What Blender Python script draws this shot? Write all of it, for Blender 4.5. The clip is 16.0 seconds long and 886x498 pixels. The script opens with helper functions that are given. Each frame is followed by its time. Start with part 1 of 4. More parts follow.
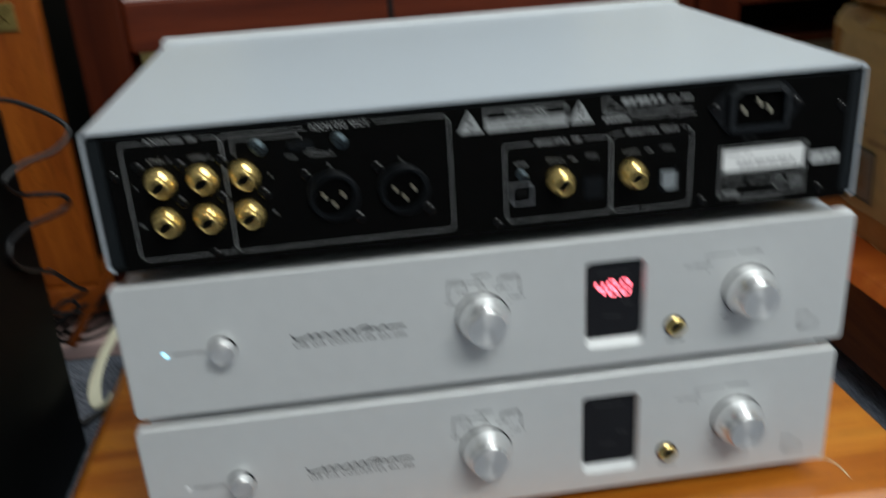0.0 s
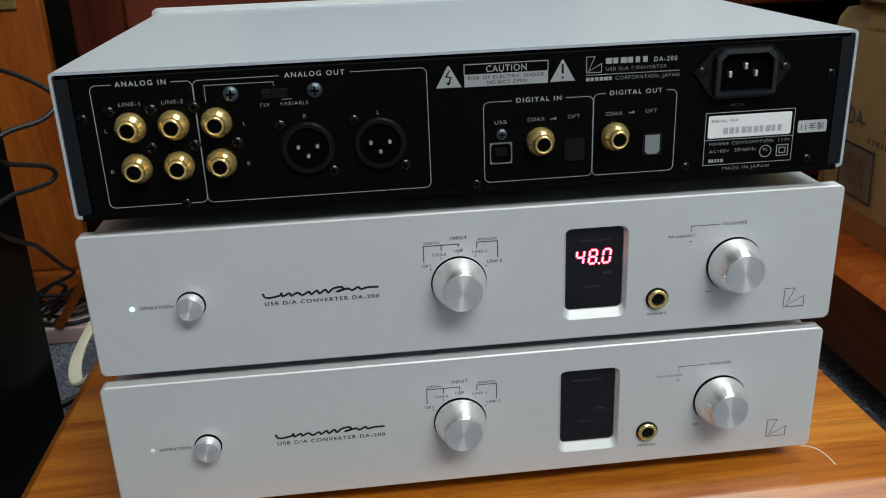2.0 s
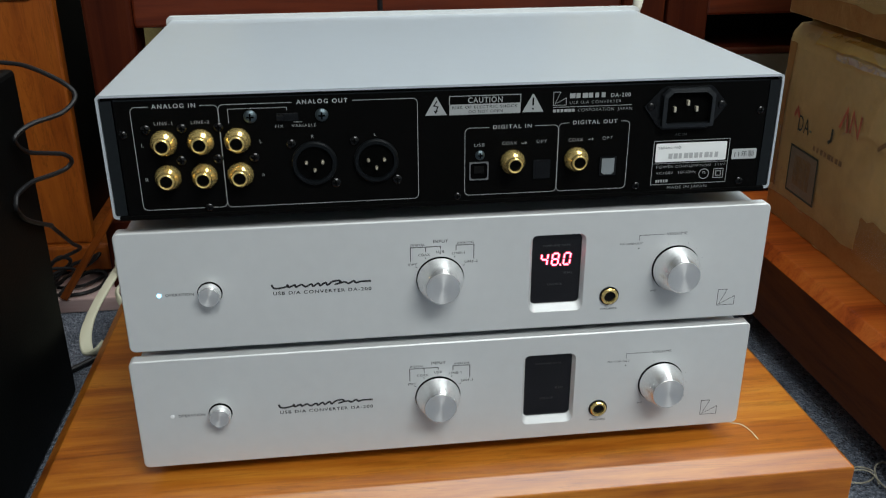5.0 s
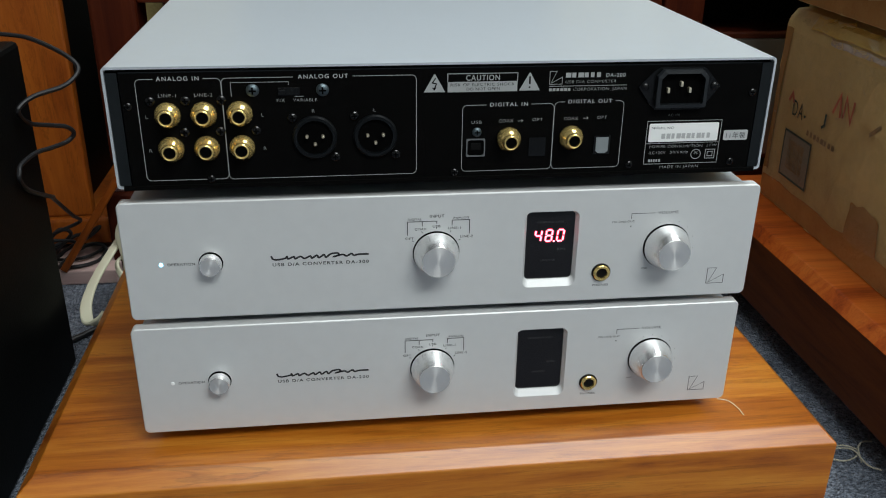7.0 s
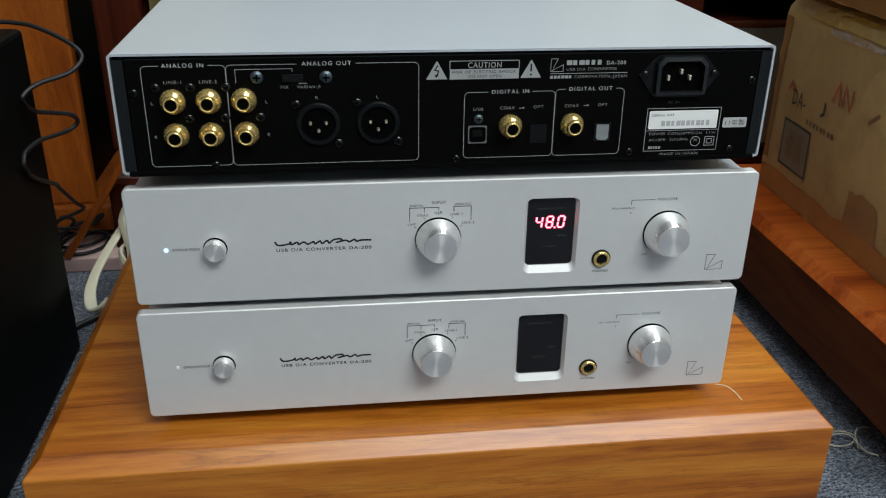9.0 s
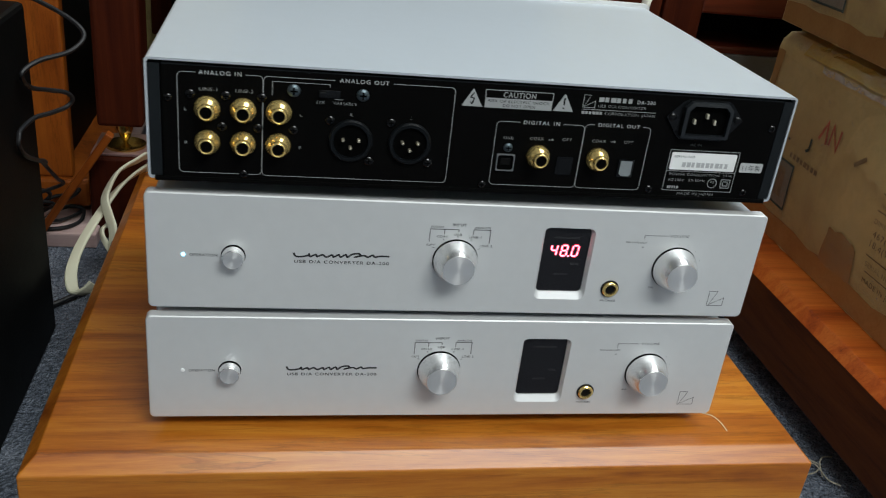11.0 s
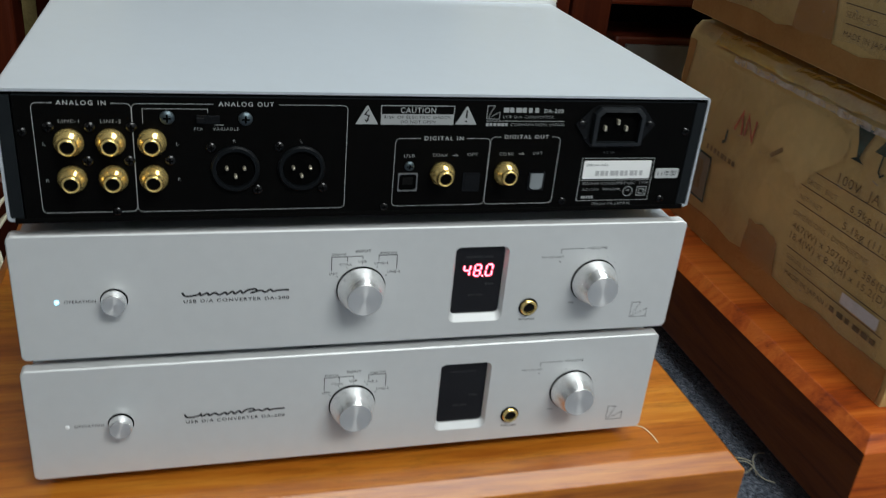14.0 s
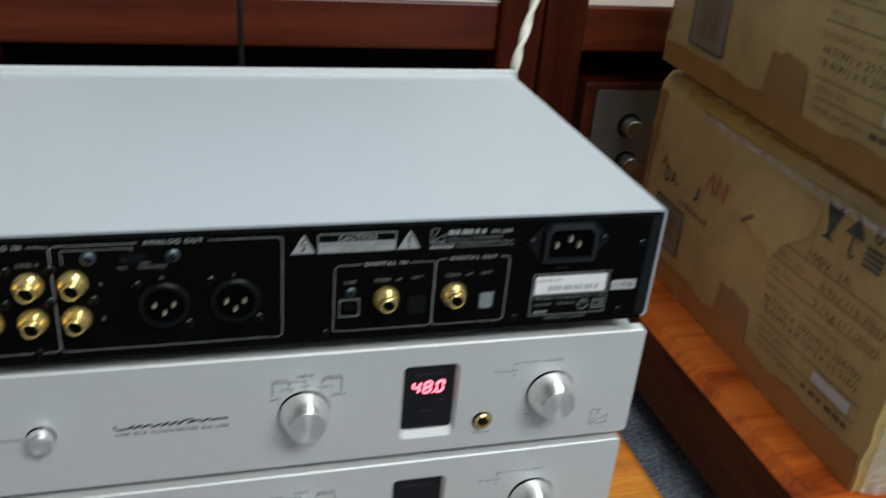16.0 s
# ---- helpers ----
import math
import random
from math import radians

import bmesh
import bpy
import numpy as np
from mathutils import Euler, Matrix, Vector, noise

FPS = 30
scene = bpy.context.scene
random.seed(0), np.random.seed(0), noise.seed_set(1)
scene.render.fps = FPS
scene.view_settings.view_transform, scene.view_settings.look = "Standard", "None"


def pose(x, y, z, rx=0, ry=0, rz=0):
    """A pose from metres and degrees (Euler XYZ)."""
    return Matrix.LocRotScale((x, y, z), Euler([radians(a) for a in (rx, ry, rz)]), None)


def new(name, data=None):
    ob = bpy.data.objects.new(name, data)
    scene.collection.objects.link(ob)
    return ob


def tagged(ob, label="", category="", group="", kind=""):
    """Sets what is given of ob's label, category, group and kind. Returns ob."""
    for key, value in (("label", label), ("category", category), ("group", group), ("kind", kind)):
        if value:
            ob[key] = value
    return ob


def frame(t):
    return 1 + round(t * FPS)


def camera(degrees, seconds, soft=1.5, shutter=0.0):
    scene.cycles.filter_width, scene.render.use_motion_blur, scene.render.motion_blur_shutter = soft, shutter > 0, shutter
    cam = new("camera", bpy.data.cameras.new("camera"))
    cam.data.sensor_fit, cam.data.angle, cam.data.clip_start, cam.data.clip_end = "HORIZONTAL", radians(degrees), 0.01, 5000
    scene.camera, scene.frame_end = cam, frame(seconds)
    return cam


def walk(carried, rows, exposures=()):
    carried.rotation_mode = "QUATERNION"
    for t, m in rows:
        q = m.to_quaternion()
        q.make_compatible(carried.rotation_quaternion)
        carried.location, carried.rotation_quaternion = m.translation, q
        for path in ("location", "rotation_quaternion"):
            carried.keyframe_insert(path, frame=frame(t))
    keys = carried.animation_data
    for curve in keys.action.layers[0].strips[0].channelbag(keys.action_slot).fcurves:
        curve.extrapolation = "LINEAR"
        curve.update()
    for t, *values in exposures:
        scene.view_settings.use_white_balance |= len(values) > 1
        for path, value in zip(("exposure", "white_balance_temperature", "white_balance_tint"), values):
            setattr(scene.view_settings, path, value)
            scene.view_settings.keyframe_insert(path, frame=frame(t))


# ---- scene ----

cam = camera(53.5, 16.0, soft=1.05, shutter=0.8)
# seconds, eye x, y, z, pitch, roll, yaw
ROWS = [
    (0.0, -0.0653, -0.3838, 0.4220, -22.624, 3.449, -7.516),
    (0.1, -0.0614, -0.3847, 0.4176, -23.387, 3.544, -8.270),
    (0.5, -0.0477, -0.3880, 0.3991, -21.720, 3.996, -7.615),
    (1.0, -0.0522, -0.3861, 0.3898, -21.667, 4.019, -6.914),
    (1.5, -0.0523, -0.3870, 0.3897, -21.397, 2.869, -6.559),
    (2.0, -0.0519, -0.3877, 0.3900, -21.040, 2.072, -6.382),
    (2.4, -0.0534, -0.4107, 0.4114, -20.842, 1.709, -6.410),
    (2.5, -0.0542, -0.4165, 0.4166, -20.203, 1.611, -6.230),
    (2.6, -0.0558, -0.4222, 0.4228, -19.854, 1.527, -6.098),
    (3.0, -0.0636, -0.4450, 0.4471, -21.371, 1.113, -5.251),
    (3.5, -0.0569, -0.4494, 0.4494, -21.338, 1.087, -6.065),
    (4.0, -0.0589, -0.4587, 0.4427, -20.901, 1.135, -6.421),
    (4.5, -0.0602, -0.4444, 0.4325, -22.104, 0.725, -6.956),
    (7.0, -0.0620, -0.4578, 0.4331, -24.300, -0.718, -7.034),
    (7.5, -0.0527, -0.4553, 0.4331, -24.580, -0.660, -7.018),
    (8.0, -0.0536, -0.4560, 0.4318, -24.756, -0.568, -7.070),
    (8.5, -0.0497, -0.4570, 0.4403, -25.459, -0.640, -6.580),
    (9.0, -0.0637, -0.4638, 0.4331, -24.927, -0.777, -6.993),
    (9.2, -0.0614, -0.4557, 0.4371, -26.318, -1.310, -7.098),
    (11.3, -0.1205, -0.4488, 0.4578, -26.276, -6.866, -9.082),
    (11.5, -0.1260, -0.4437, 0.4613, -26.378, -7.162, -9.644),
    (12.0, -0.1202, -0.4386, 0.4718, -26.126, -8.388, -10.258),
    (12.5, -0.1118, -0.4586, 0.4714, -26.072, -8.636, -11.370),
    (13.0, -0.1074, -0.4302, 0.4651, -26.024, -7.177, -12.205),
    (13.4, -0.0911, -0.4454, 0.4701, -25.942, -6.426, -13.977),
    (13.5, -0.0875, -0.4492, 0.4712, -26.620, -6.213, -13.985),
    (13.6, -0.0869, -0.4422, 0.4686, -26.350, -5.991, -14.146),
    (14.0, -0.0862, -0.4143, 0.4573, -26.248, -5.099, -14.106),
    (14.5, -0.0953, -0.3798, 0.4659, -26.626, -4.790, -14.335),
    (15.0, -0.0760, -0.3644, 0.4593, -27.274, -4.945, -14.471),
    (15.4, -0.0774, -0.3684, 0.4772, -27.723, -4.657, -14.500),
    (15.5, -0.0781, -0.3694, 0.4815, -27.226, -4.624, -13.821),
    (15.6, -0.0733, -0.3697, 0.4877, -27.061, -4.645, -13.266),
    (15.9, -0.0597, -0.3705, 0.5056, -26.977, -4.727, -14.508),
    (16.0, -0.0555, -0.3708, 0.5115, -26.891, -4.768, -14.931),
]
EXPOSURES = [(0.0, -0.24), (2.5, -0.19), (4.5, -0.17), (8.0, -0.15), (13.5, -0.16), (15.0, -0.24), (16.0, -0.20)]
walk(cam, [(t, pose(x, y, z, 90 + pitch, roll, yaw)) for t, x, y, z, pitch, roll, yaw in ROWS], EXPOSURES)

# ---- light: ceiling panels of a shop room, and an added lamp at the back ----
world = bpy.data.worlds.new("world")
world.use_nodes = True
world.node_tree.nodes["Background"].inputs[0].default_value = (0.8, 0.9, 1.0, 1)
world.node_tree.nodes["Background"].inputs[1].default_value = 0.02
scene.world = world
CEILING = 2.6
# the third row is an unseen lamp added to brighten the north wall
LAMPS = [(0.85, -1.85, 2.0, 0.90, 108), (1.0, 0.25, 1.2, 0.60, 40), (-0.2, 1.05, 1.2, 0.30, 9)]
for lx, ly, lw, ld, power in LAMPS:
    lamp = bpy.data.lights.new("overhead_light", "AREA")
    lamp.shape, lamp.size, lamp.size_y, lamp.energy, lamp.color = "RECTANGLE", lw, ld, power, (0.91, 0.97, 0.965)
    ob = new("overhead_light", lamp)
    ob.matrix_world = pose(lx, ly, CEILING - 0.05)


# ---- materials ----
def nodes(name):
    m = bpy.data.materials.new(name)
    m.use_nodes = True
    t = m.node_tree
    return m, t, t.nodes["Principled BSDF"]


def add(t, kind, **values):
    n = t.nodes.new(kind)
    for k, v in values.items():
        n.inputs[k].default_value = v
    return n


def ramp(t, fac, stops):
    r = t.nodes.new("ShaderNodeValToRGB")
    while len(r.color_ramp.elements) < len(stops):
        r.color_ramp.elements.new(0.5)
    for e, (p, c) in zip(r.color_ramp.elements, stops):
        e.position, e.color = p, (*c, 1)
    t.links.new(fac, r.inputs[0])
    return r.outputs[0]


def bump(t, bsdf, height, strength, distance):
    b = add(t, "ShaderNodeBump", Strength=strength, Distance=distance)
    t.links.new(height, b.inputs["Height"])
    t.links.new(b.outputs[0], bsdf.inputs["Normal"])


def plain(name, color, rough=0.5, metal=0.0, grain=0.0, scale=400.0, var=0.12, coat=0.0, spec=0.5):
    """A coat or metal with faint mottling, fine grain and uneven gloss."""
    m, t, b = nodes(name)
    tc = t.nodes.new("ShaderNodeTexCoord")
    n1 = add(t, "ShaderNodeTexNoise", Scale=scale / 25, Detail=4.0)
    n2 = add(t, "ShaderNodeTexNoise", Scale=scale, Detail=2.0)
    for n in (n1, n2):
        t.links.new(tc.outputs["Object"], n.inputs["Vector"])
    lo, hi = [c * (1 - var) for c in color], [min(1, c * (1 + var)) for c in color]
    t.links.new(ramp(t, n1.outputs[0], [(0.3, lo), (0.7, hi)]), b.inputs["Base Color"])
    mr = add(t, "ShaderNodeMapRange")
    mr.inputs["To Min"].default_value, mr.inputs["To Max"].default_value = max(0.02, rough - min(0.06, 2 * var)), min(1, rough + min(0.06, 2 * var))
    t.links.new(n1.outputs[0], mr.inputs[0])
    t.links.new(mr.outputs[0], b.inputs["Roughness"])
    b.inputs["Metallic"].default_value, b.inputs["Coat Weight"].default_value = metal, coat
    b.inputs["Specular IOR Level"].default_value = spec
    if grain:
        bump(t, b, n2.outputs[0], grain, 0.0004)
    return m


def wood(name, stops, axis=0, rough=0.35, coat=0.5, scale=1.0, spec=0.5, vein=0.0, long=1.0, fine=0.28):
    """Veneer or lacquered timber, grain along one axis of the thing."""
    m, t, b = nodes(name)
    tc = t.nodes.new("ShaderNodeTexCoord")
    mp = t.nodes.new("ShaderNodeMapping")
    st = [11.0 * scale] * 3
    st[axis] = long * scale
    mp.inputs["Scale"].default_value = st
    t.links.new(tc.outputs["Object"], mp.inputs["Vector"])
    n1 = add(t, "ShaderNodeTexNoise", Scale=1.6, Detail=8.0, Roughness=0.62, Distortion=1.1)
    n2 = add(t, "ShaderNodeTexNoise", Scale=14.0, Detail=5.0, Roughness=0.7)
    n3 = add(t, "ShaderNodeTexNoise", Scale=0.55, Detail=2.0, Distortion=0.6)
    for n in (n1, n2, n3):
        t.links.new(mp.outputs[0], n.inputs["Vector"])
    mix = add(t, "ShaderNodeMath")
    mix.operation = "MULTIPLY_ADD"
    t.links.new(n2.outputs[0], mix.inputs[0])
    mix.inputs[1].default_value = fine
    t.links.new(n1.outputs[0], mix.inputs[2])
    mix2 = add(t, "ShaderNodeMath")
    mix2.operation = "MULTIPLY_ADD"
    t.links.new(n3.outputs[0], mix2.inputs[0])
    mix2.inputs[1].default_value = 0.35
    t.links.new(mix.outputs[0], mix2.inputs[2])
    colour = ramp(t, mix2.outputs[0], [(0.49 + 0.5 * fine + 0.35 * p, c) for p, c in stops])
    if vein:
        n4 = add(t, "ShaderNodeTexNoise", Scale=1.1, Detail=7.0, Roughness=0.66, Distortion=2.2)
        t.links.new(mp.outputs[0], n4.inputs["Vector"])
        v = 1 - vein
        lines = ramp(t, n4.outputs[0], [(0.40, (1, 1, 1)), (0.425, (v, v, v)), (0.44, (1, 1, 1)), (0.57, (1, 1, 1)), (0.578, (v * 1.1, v, v * 0.9)), (0.60, (1, 1, 1))])
        mul = t.nodes.new("ShaderNodeVectorMath")
        mul.operation = "MULTIPLY"
        t.links.new(colour, mul.inputs[0])
        t.links.new(lines, mul.inputs[1])
        colour = mul.outputs[0]
    t.links.new(colour, b.inputs["Base Color"])
    b.inputs["Roughness"].default_value, b.inputs["Coat Weight"].default_value = rough, coat
    b.inputs["Coat Roughness"].default_value = 0.30
    b.inputs["Specular IOR Level"].default_value = spec
    bump(t, b, n2.outputs[0], 0.12, 0.0006)
    return m


def spun(name, color, rough, metal=0.8, along=0.92):
    """Turned metal: fine circular grooves on the end face."""
    m, t, b = nodes(name)
    b.inputs["Base Color"].default_value = (*color, 1)
    b.inputs["Metallic"].default_value, b.inputs["Roughness"].default_value = metal, rough
    b.inputs["Anisotropic"].default_value, b.inputs["Anisotropic Rotation"].default_value = along, 0.25
    tan = t.nodes.new("ShaderNodeTangent")
    tan.direction_type, tan.axis = "RADIAL", "Y"
    t.links.new(tan.outputs[0], b.inputs["Tangent"])
    return m


def glow(name, color, strength):
    m, t, b = nodes(name)
    b.inputs["Base Color"].default_value = (*color, 1)
    b.inputs["Emission Color"].default_value = (*color, 1)
    b.inputs["Emission Strength"].default_value = strength
    return m


def carpet_material():
    m, t, b = nodes("carpet")
    tc = t.nodes.new("ShaderNodeTexCoord")
    n1 = add(t, "ShaderNodeTexNoise", Scale=220.0, Detail=6.0, Roughness=0.75)
    n2 = add(t, "ShaderNodeTexNoise", Scale=18.0, Detail=3.0)
    v = add(t, "ShaderNodeTexVoronoi", Scale=420.0)
    for n in (n1, n2, v):
        t.links.new(tc.outputs["Object"], n.inputs["Vector"])
    s = add(t, "ShaderNodeMath")
    s.operation = "MULTIPLY_ADD"
    s.inputs[1].default_value = 0.45
    t.links.new(n2.outputs[0], s.inputs[0])
    t.links.new(n1.outputs[0], s.inputs[2])
    t.links.new(ramp(t, s.outputs[0], [(0.52, (0.025, 0.032, 0.045)), (0.72, (0.13, 0.15, 0.19)), (0.95, (0.34, 0.37, 0.43))]), b.inputs["Base Color"])
    b.inputs["Roughness"].default_value = 0.95
    bump(t, b, v.outputs["Distance"], 1.0, 0.004)
    return m


def kraft(name, a, c, rough=0.45, coat=0.25):
    m, t, b = nodes(name)
    tc = t.nodes.new("ShaderNodeTexCoord")
    n1 = add(t, "ShaderNodeTexNoise", Scale=9.0, Detail=6.0, Roughness=0.6, Distortion=0.4)
    n2 = add(t, "ShaderNodeTexNoise", Scale=350.0, Detail=3.0)
    n3 = add(t, "ShaderNodeTexNoise", Scale=34.0, Detail=5.0, Distortion=1.5)
    for n in (n1, n2, n3):
        t.links.new(tc.outputs["Object"], n.inputs["Vector"])
    s = add(t, "ShaderNodeMath")
    s.operation = "MULTIPLY_ADD"
    s.inputs[1].default_value = 0.25
    t.links.new(n2.outputs[0], s.inputs[0])
    t.links.new(n1.outputs[0], s.inputs[2])
    t.links.new(ramp(t, s.outputs[0], [(0.42, a), (0.8, c)]), b.inputs["Base Color"])
    b.inputs["Roughness"].default_value, b.inputs["Coat Weight"].default_value = rough, coat
    b.inputs["Coat Roughness"].default_value = 0.25
    bump(t, b, n3.outputs[0], 0.35, 0.004)
    return m


def film_material(name, milk, tint=(0.62, 0.57, 0.50), gloss_share=0.07, wrinkle=0.5):
    """Thin clear plastic: see-through, a little milky, with sharp wrinkled gloss."""
    m, t, b = nodes(name)
    tc = t.nodes.new("ShaderNodeTexCoord")
    n1 = add(t, "ShaderNodeTexNoise", Scale=60.0, Detail=5.0, Distortion=1.2)
    t.links.new(tc.outputs["Object"], n1.inputs["Vector"])
    b.inputs["Base Color"].default_value = (*tint, 1)
    b.inputs["Roughness"].default_value = 0.14
    mr = add(t, "ShaderNodeMapRange")
    mr.inputs["From Min"].default_value, mr.inputs["From Max"].default_value = 0.35, 0.7
    mr.inputs["To Min"].default_value, mr.inputs["To Max"].default_value = milk * 0.4, milk * 1.8
    t.links.new(n1.outputs[0], mr.inputs[0])
    t.links.new(mr.outputs[0], b.inputs["Alpha"])
    bump(t, b, n1.outputs[0], wrinkle, 0.004)
    gloss = add(t, "ShaderNodeBsdfGlossy", Roughness=0.16)
    t.links.new(b.inputs["Normal"].links[0].from_socket, gloss.inputs["Normal"])
    mix = t.nodes.new("ShaderNodeMixShader")
    mix.inputs[0].default_value = gloss_share
    t.links.new(b.outputs[0], mix.inputs[1])
    t.links.new(gloss.outputs[0], mix.inputs[2])
    t.links.new(mix.outputs[0], t.nodes["Material Output"].inputs["Surface"])
    return m


SILVER = plain("silver_panel", (0.69, 0.697, 0.694), 0.47, 0.33, 0.10, 3000, 0.015)
COVER = plain("silver_cover", (0.595, 0.635, 0.67), 0.38, 0.45, 0.05, 2600, 0.012)
BLACK = plain("black_panel", (0.0022, 0.0021, 0.0020), 0.5, 0.0, 0.10, 2500, 0.1, spec=0.04)
VOID = plain("socket_black", (0.0012, 0.0012, 0.0012), 0.7, 0.0, 0.0, spec=0.03)
RUBBER = plain("black_rubber", (0.004, 0.004, 0.004), 0.8, 0.0, 0.1, spec=0.1)
PLASTIC = plain("black_plastic", (0.0028, 0.0030, 0.0033), 0.26, 0.0, 0.05, spec=0.32)
FLANGE = plain("dark_flange", (0.0075, 0.0095, 0.011), 0.45, 0.0, 0.1, spec=0.2)
GOLD = plain("gold_plate", (0.98, 0.72, 0.27), 0.24, 0.82, 0.0, 300, 0.03)
SATIN = plain("satin_black", (0.0042, 0.0052, 0.0062), 0.36, 0.0, 0.05, spec=0.18)
ZINC = plain("zinc_screw", (0.10, 0.13, 0.145), 0.42, 0.9, 0.3, 1500)
KNOB = spun("knob_side", (0.94, 0.94, 0.94), 0.27, 0.93, 0.75)
CAP = spun("knob_cap", (0.98, 0.96, 0.93), 0.31)
INK = plain("dark_print", (0.010, 0.010, 0.012), 0.6)
FAINT = plain("grey_print", (0.030, 0.030, 0.033), 0.6)
WHITE_INK = plain("light_print", (0.33, 0.34, 0.34), 0.6)
CLEAR_INK = plain("bold_print", (0.44, 0.45, 0.45), 0.6)
SCREW = plain("black_screw", (0.0016, 0.0016, 0.0017), 0.16, 0.0, 0.0, spec=0.35)
PORT_STEEL = plain("port_steel", (0.36, 0.36, 0.36), 0.35, 0.8)
YEAR_LABEL = plain("grey_paper", (0.46, 0.47, 0.47), 0.5)
DIM_INK = plain("dim_print", (0.055, 0.058, 0.06), 0.6)
LABEL = plain("white_label", (0.78, 0.78, 0.77), 0.45)
GLASS = plain("display_window", (0.008, 0.007, 0.008), 0.15, 0.0, 0.0, 300, 0.1)
RED_LED = glow("red_digits", (1.0, 0.22, 0.30), 4.5)
# red glow around the lit digits, drawn as emissive bars
RED_HALO = glow("red_digit_halo", (1.0, 0.012, 0.06), 0.6)
BLUE_LED = glow("blue_lamp", (0.30, 0.72, 1.0), 3.2)
GREY_LED = plain("unlit_lamp", (0.85, 0.85, 0.85), 0.3)
OAK = wood("orange_wood", [(0.0, (0.20, 0.047, 0.005)), (0.3, (0.34, 0.091, 0.007)), (0.6, (0.445, 0.136, 0.011)), (1.0, (0.545, 0.202, 0.022))], 0, 0.36, 0.26, 2.3, 0.45, 0.30, 0.8, 0.34)
# end-grain copies, darkened to hold the shade on the platforms' sides
OAK_END_SHADE = wood("orange_end_grain_shade", [(0.0, (0.10, 0.026, 0.005)), (0.4, (0.19, 0.052, 0.008)), (1.0, (0.27, 0.084, 0.013))], 1, 0.5, 0.1, 3.0)
RED_OAK = wood("red_brown_wood", [(0.0, (0.20, 0.031, 0.004)), (0.25, (0.33, 0.057, 0.005)), (0.55, (0.44, 0.087, 0.008)), (1.0, (0.55, 0.135, 0.018))], 0, 0.48, 0.03, 2.4, 0.25, 0.2, 0.8)
RED_END_SHADE = wood("red_brown_end_grain_shade", [(0.0, (0.065, 0.016, 0.003)), (0.4, (0.115, 0.029, 0.005)), (1.0, (0.16, 0.043, 0.007))], 1, 0.6, 0.0, 3.0, 0.25)
CHERRY = wood("cabinet_wood", [(0.0, (0.1196, 0.02392, 0.00276)), (0.4, (0.2484, 0.0552, 0.0046)), (1.0, (0.3496, 0.09016, 0.00828))], 2, 0.45, 0.10, 1.6, 0.3, 0.3, 1.4)
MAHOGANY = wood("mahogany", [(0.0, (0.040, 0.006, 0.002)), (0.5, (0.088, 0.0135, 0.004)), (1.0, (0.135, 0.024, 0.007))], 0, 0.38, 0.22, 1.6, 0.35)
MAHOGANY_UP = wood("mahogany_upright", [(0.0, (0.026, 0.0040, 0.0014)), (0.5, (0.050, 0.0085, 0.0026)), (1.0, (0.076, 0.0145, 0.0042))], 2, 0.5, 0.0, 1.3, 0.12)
ASH = plain("black_ash", (0.0030, 0.0034, 0.0033), 0.5, 0.0, 0.3, 500, 0.2, spec=0.06)
BRASS = plain("brass", (0.62, 0.42, 0.12), 0.25, 1.0, 0.1, 300, 0.1)
OLD_BRASS = plain("aged_brass", (0.52, 0.39, 0.13), 0.36, 0.85, 0.6, 500, 0.3)
CABLE = plain("black_cable", (0.010, 0.010, 0.011), 0.45, spec=0.3)
PURPLE = plain("purple_sheath", (0.06, 0.022, 0.11), 0.5)
CORD = plain("off_white_cord", (0.60, 0.58, 0.50), 0.55, 0.0, 0.1, 200, 0.08)
CREAM = plain("cream_cable", (0.62, 0.60, 0.45), 0.5, 0.0, 0.1, 200, 0.08)
KRAFT = kraft("carton", (0.46, 0.318, 0.118), (0.66, 0.490, 0.205))
TAPE = kraft("brown_tape", (0.33, 0.166, 0.054), (0.45, 0.25, 0.088), 0.25, 0.5)
WRAP = film_material("clear_wrap", 0.42)
CLEAR = film_material("clear_tape", 0.07, (0.60, 0.56, 0.46), 0.03, 0.2)
OCHRE = kraft("ochre_wall", (0.16, 0.115, 0.035), (0.42, 0.33, 0.13), 0.8, 0.0)
WALL = plain("wall_paint", (0.36, 0.36, 0.36), 0.8, 0.0, 0.3, 60, 0.05)
CARPET = carpet_material()
# blue-grey chosen for what the silver cases reflect
BLUE_WALL = plain("blue_grey_wall", (0.44, 0.50, 0.58), 0.8, 0.0, 0.3, 60, 0.05)
# base board: bright reflection on its top painted as pale pink wood
BOARD_SHEEN = wood("board_sheen", [(0.0, (0.50, 0.33, 0.30)), (0.5, (0.62, 0.45, 0.42)), (1.0, (0.72, 0.57, 0.55))], 0, 0.25, 0.8)
# mahogany shelf top with the pale lacquer reflection put into its colour
SHELF_SHEEN = wood("shelf_sheen", [(0.0, (0.42, 0.32, 0.315)), (0.5, (0.50, 0.40, 0.395)), (1.0, (0.57, 0.47, 0.465))], 0, 0.3, 0.6)
# leg tops: the gloss reflection is painted in as a pinkish tone
LEG_SHEEN = wood("leg_sheen", [(0.0, (0.17, 0.085, 0.075)), (0.5, (0.23, 0.125, 0.115)), (1.0, (0.30, 0.175, 0.165))], 0, 0.3, 0.5)
FACE_GREY = plain("grey_face", (0.20, 0.20, 0.19), 0.35, 0.6, 0.2, 800)
AMP_KNOB = plain("amplifier_knob", (0.42, 0.41, 0.38), 0.3, 0.95, 0.1, 800)
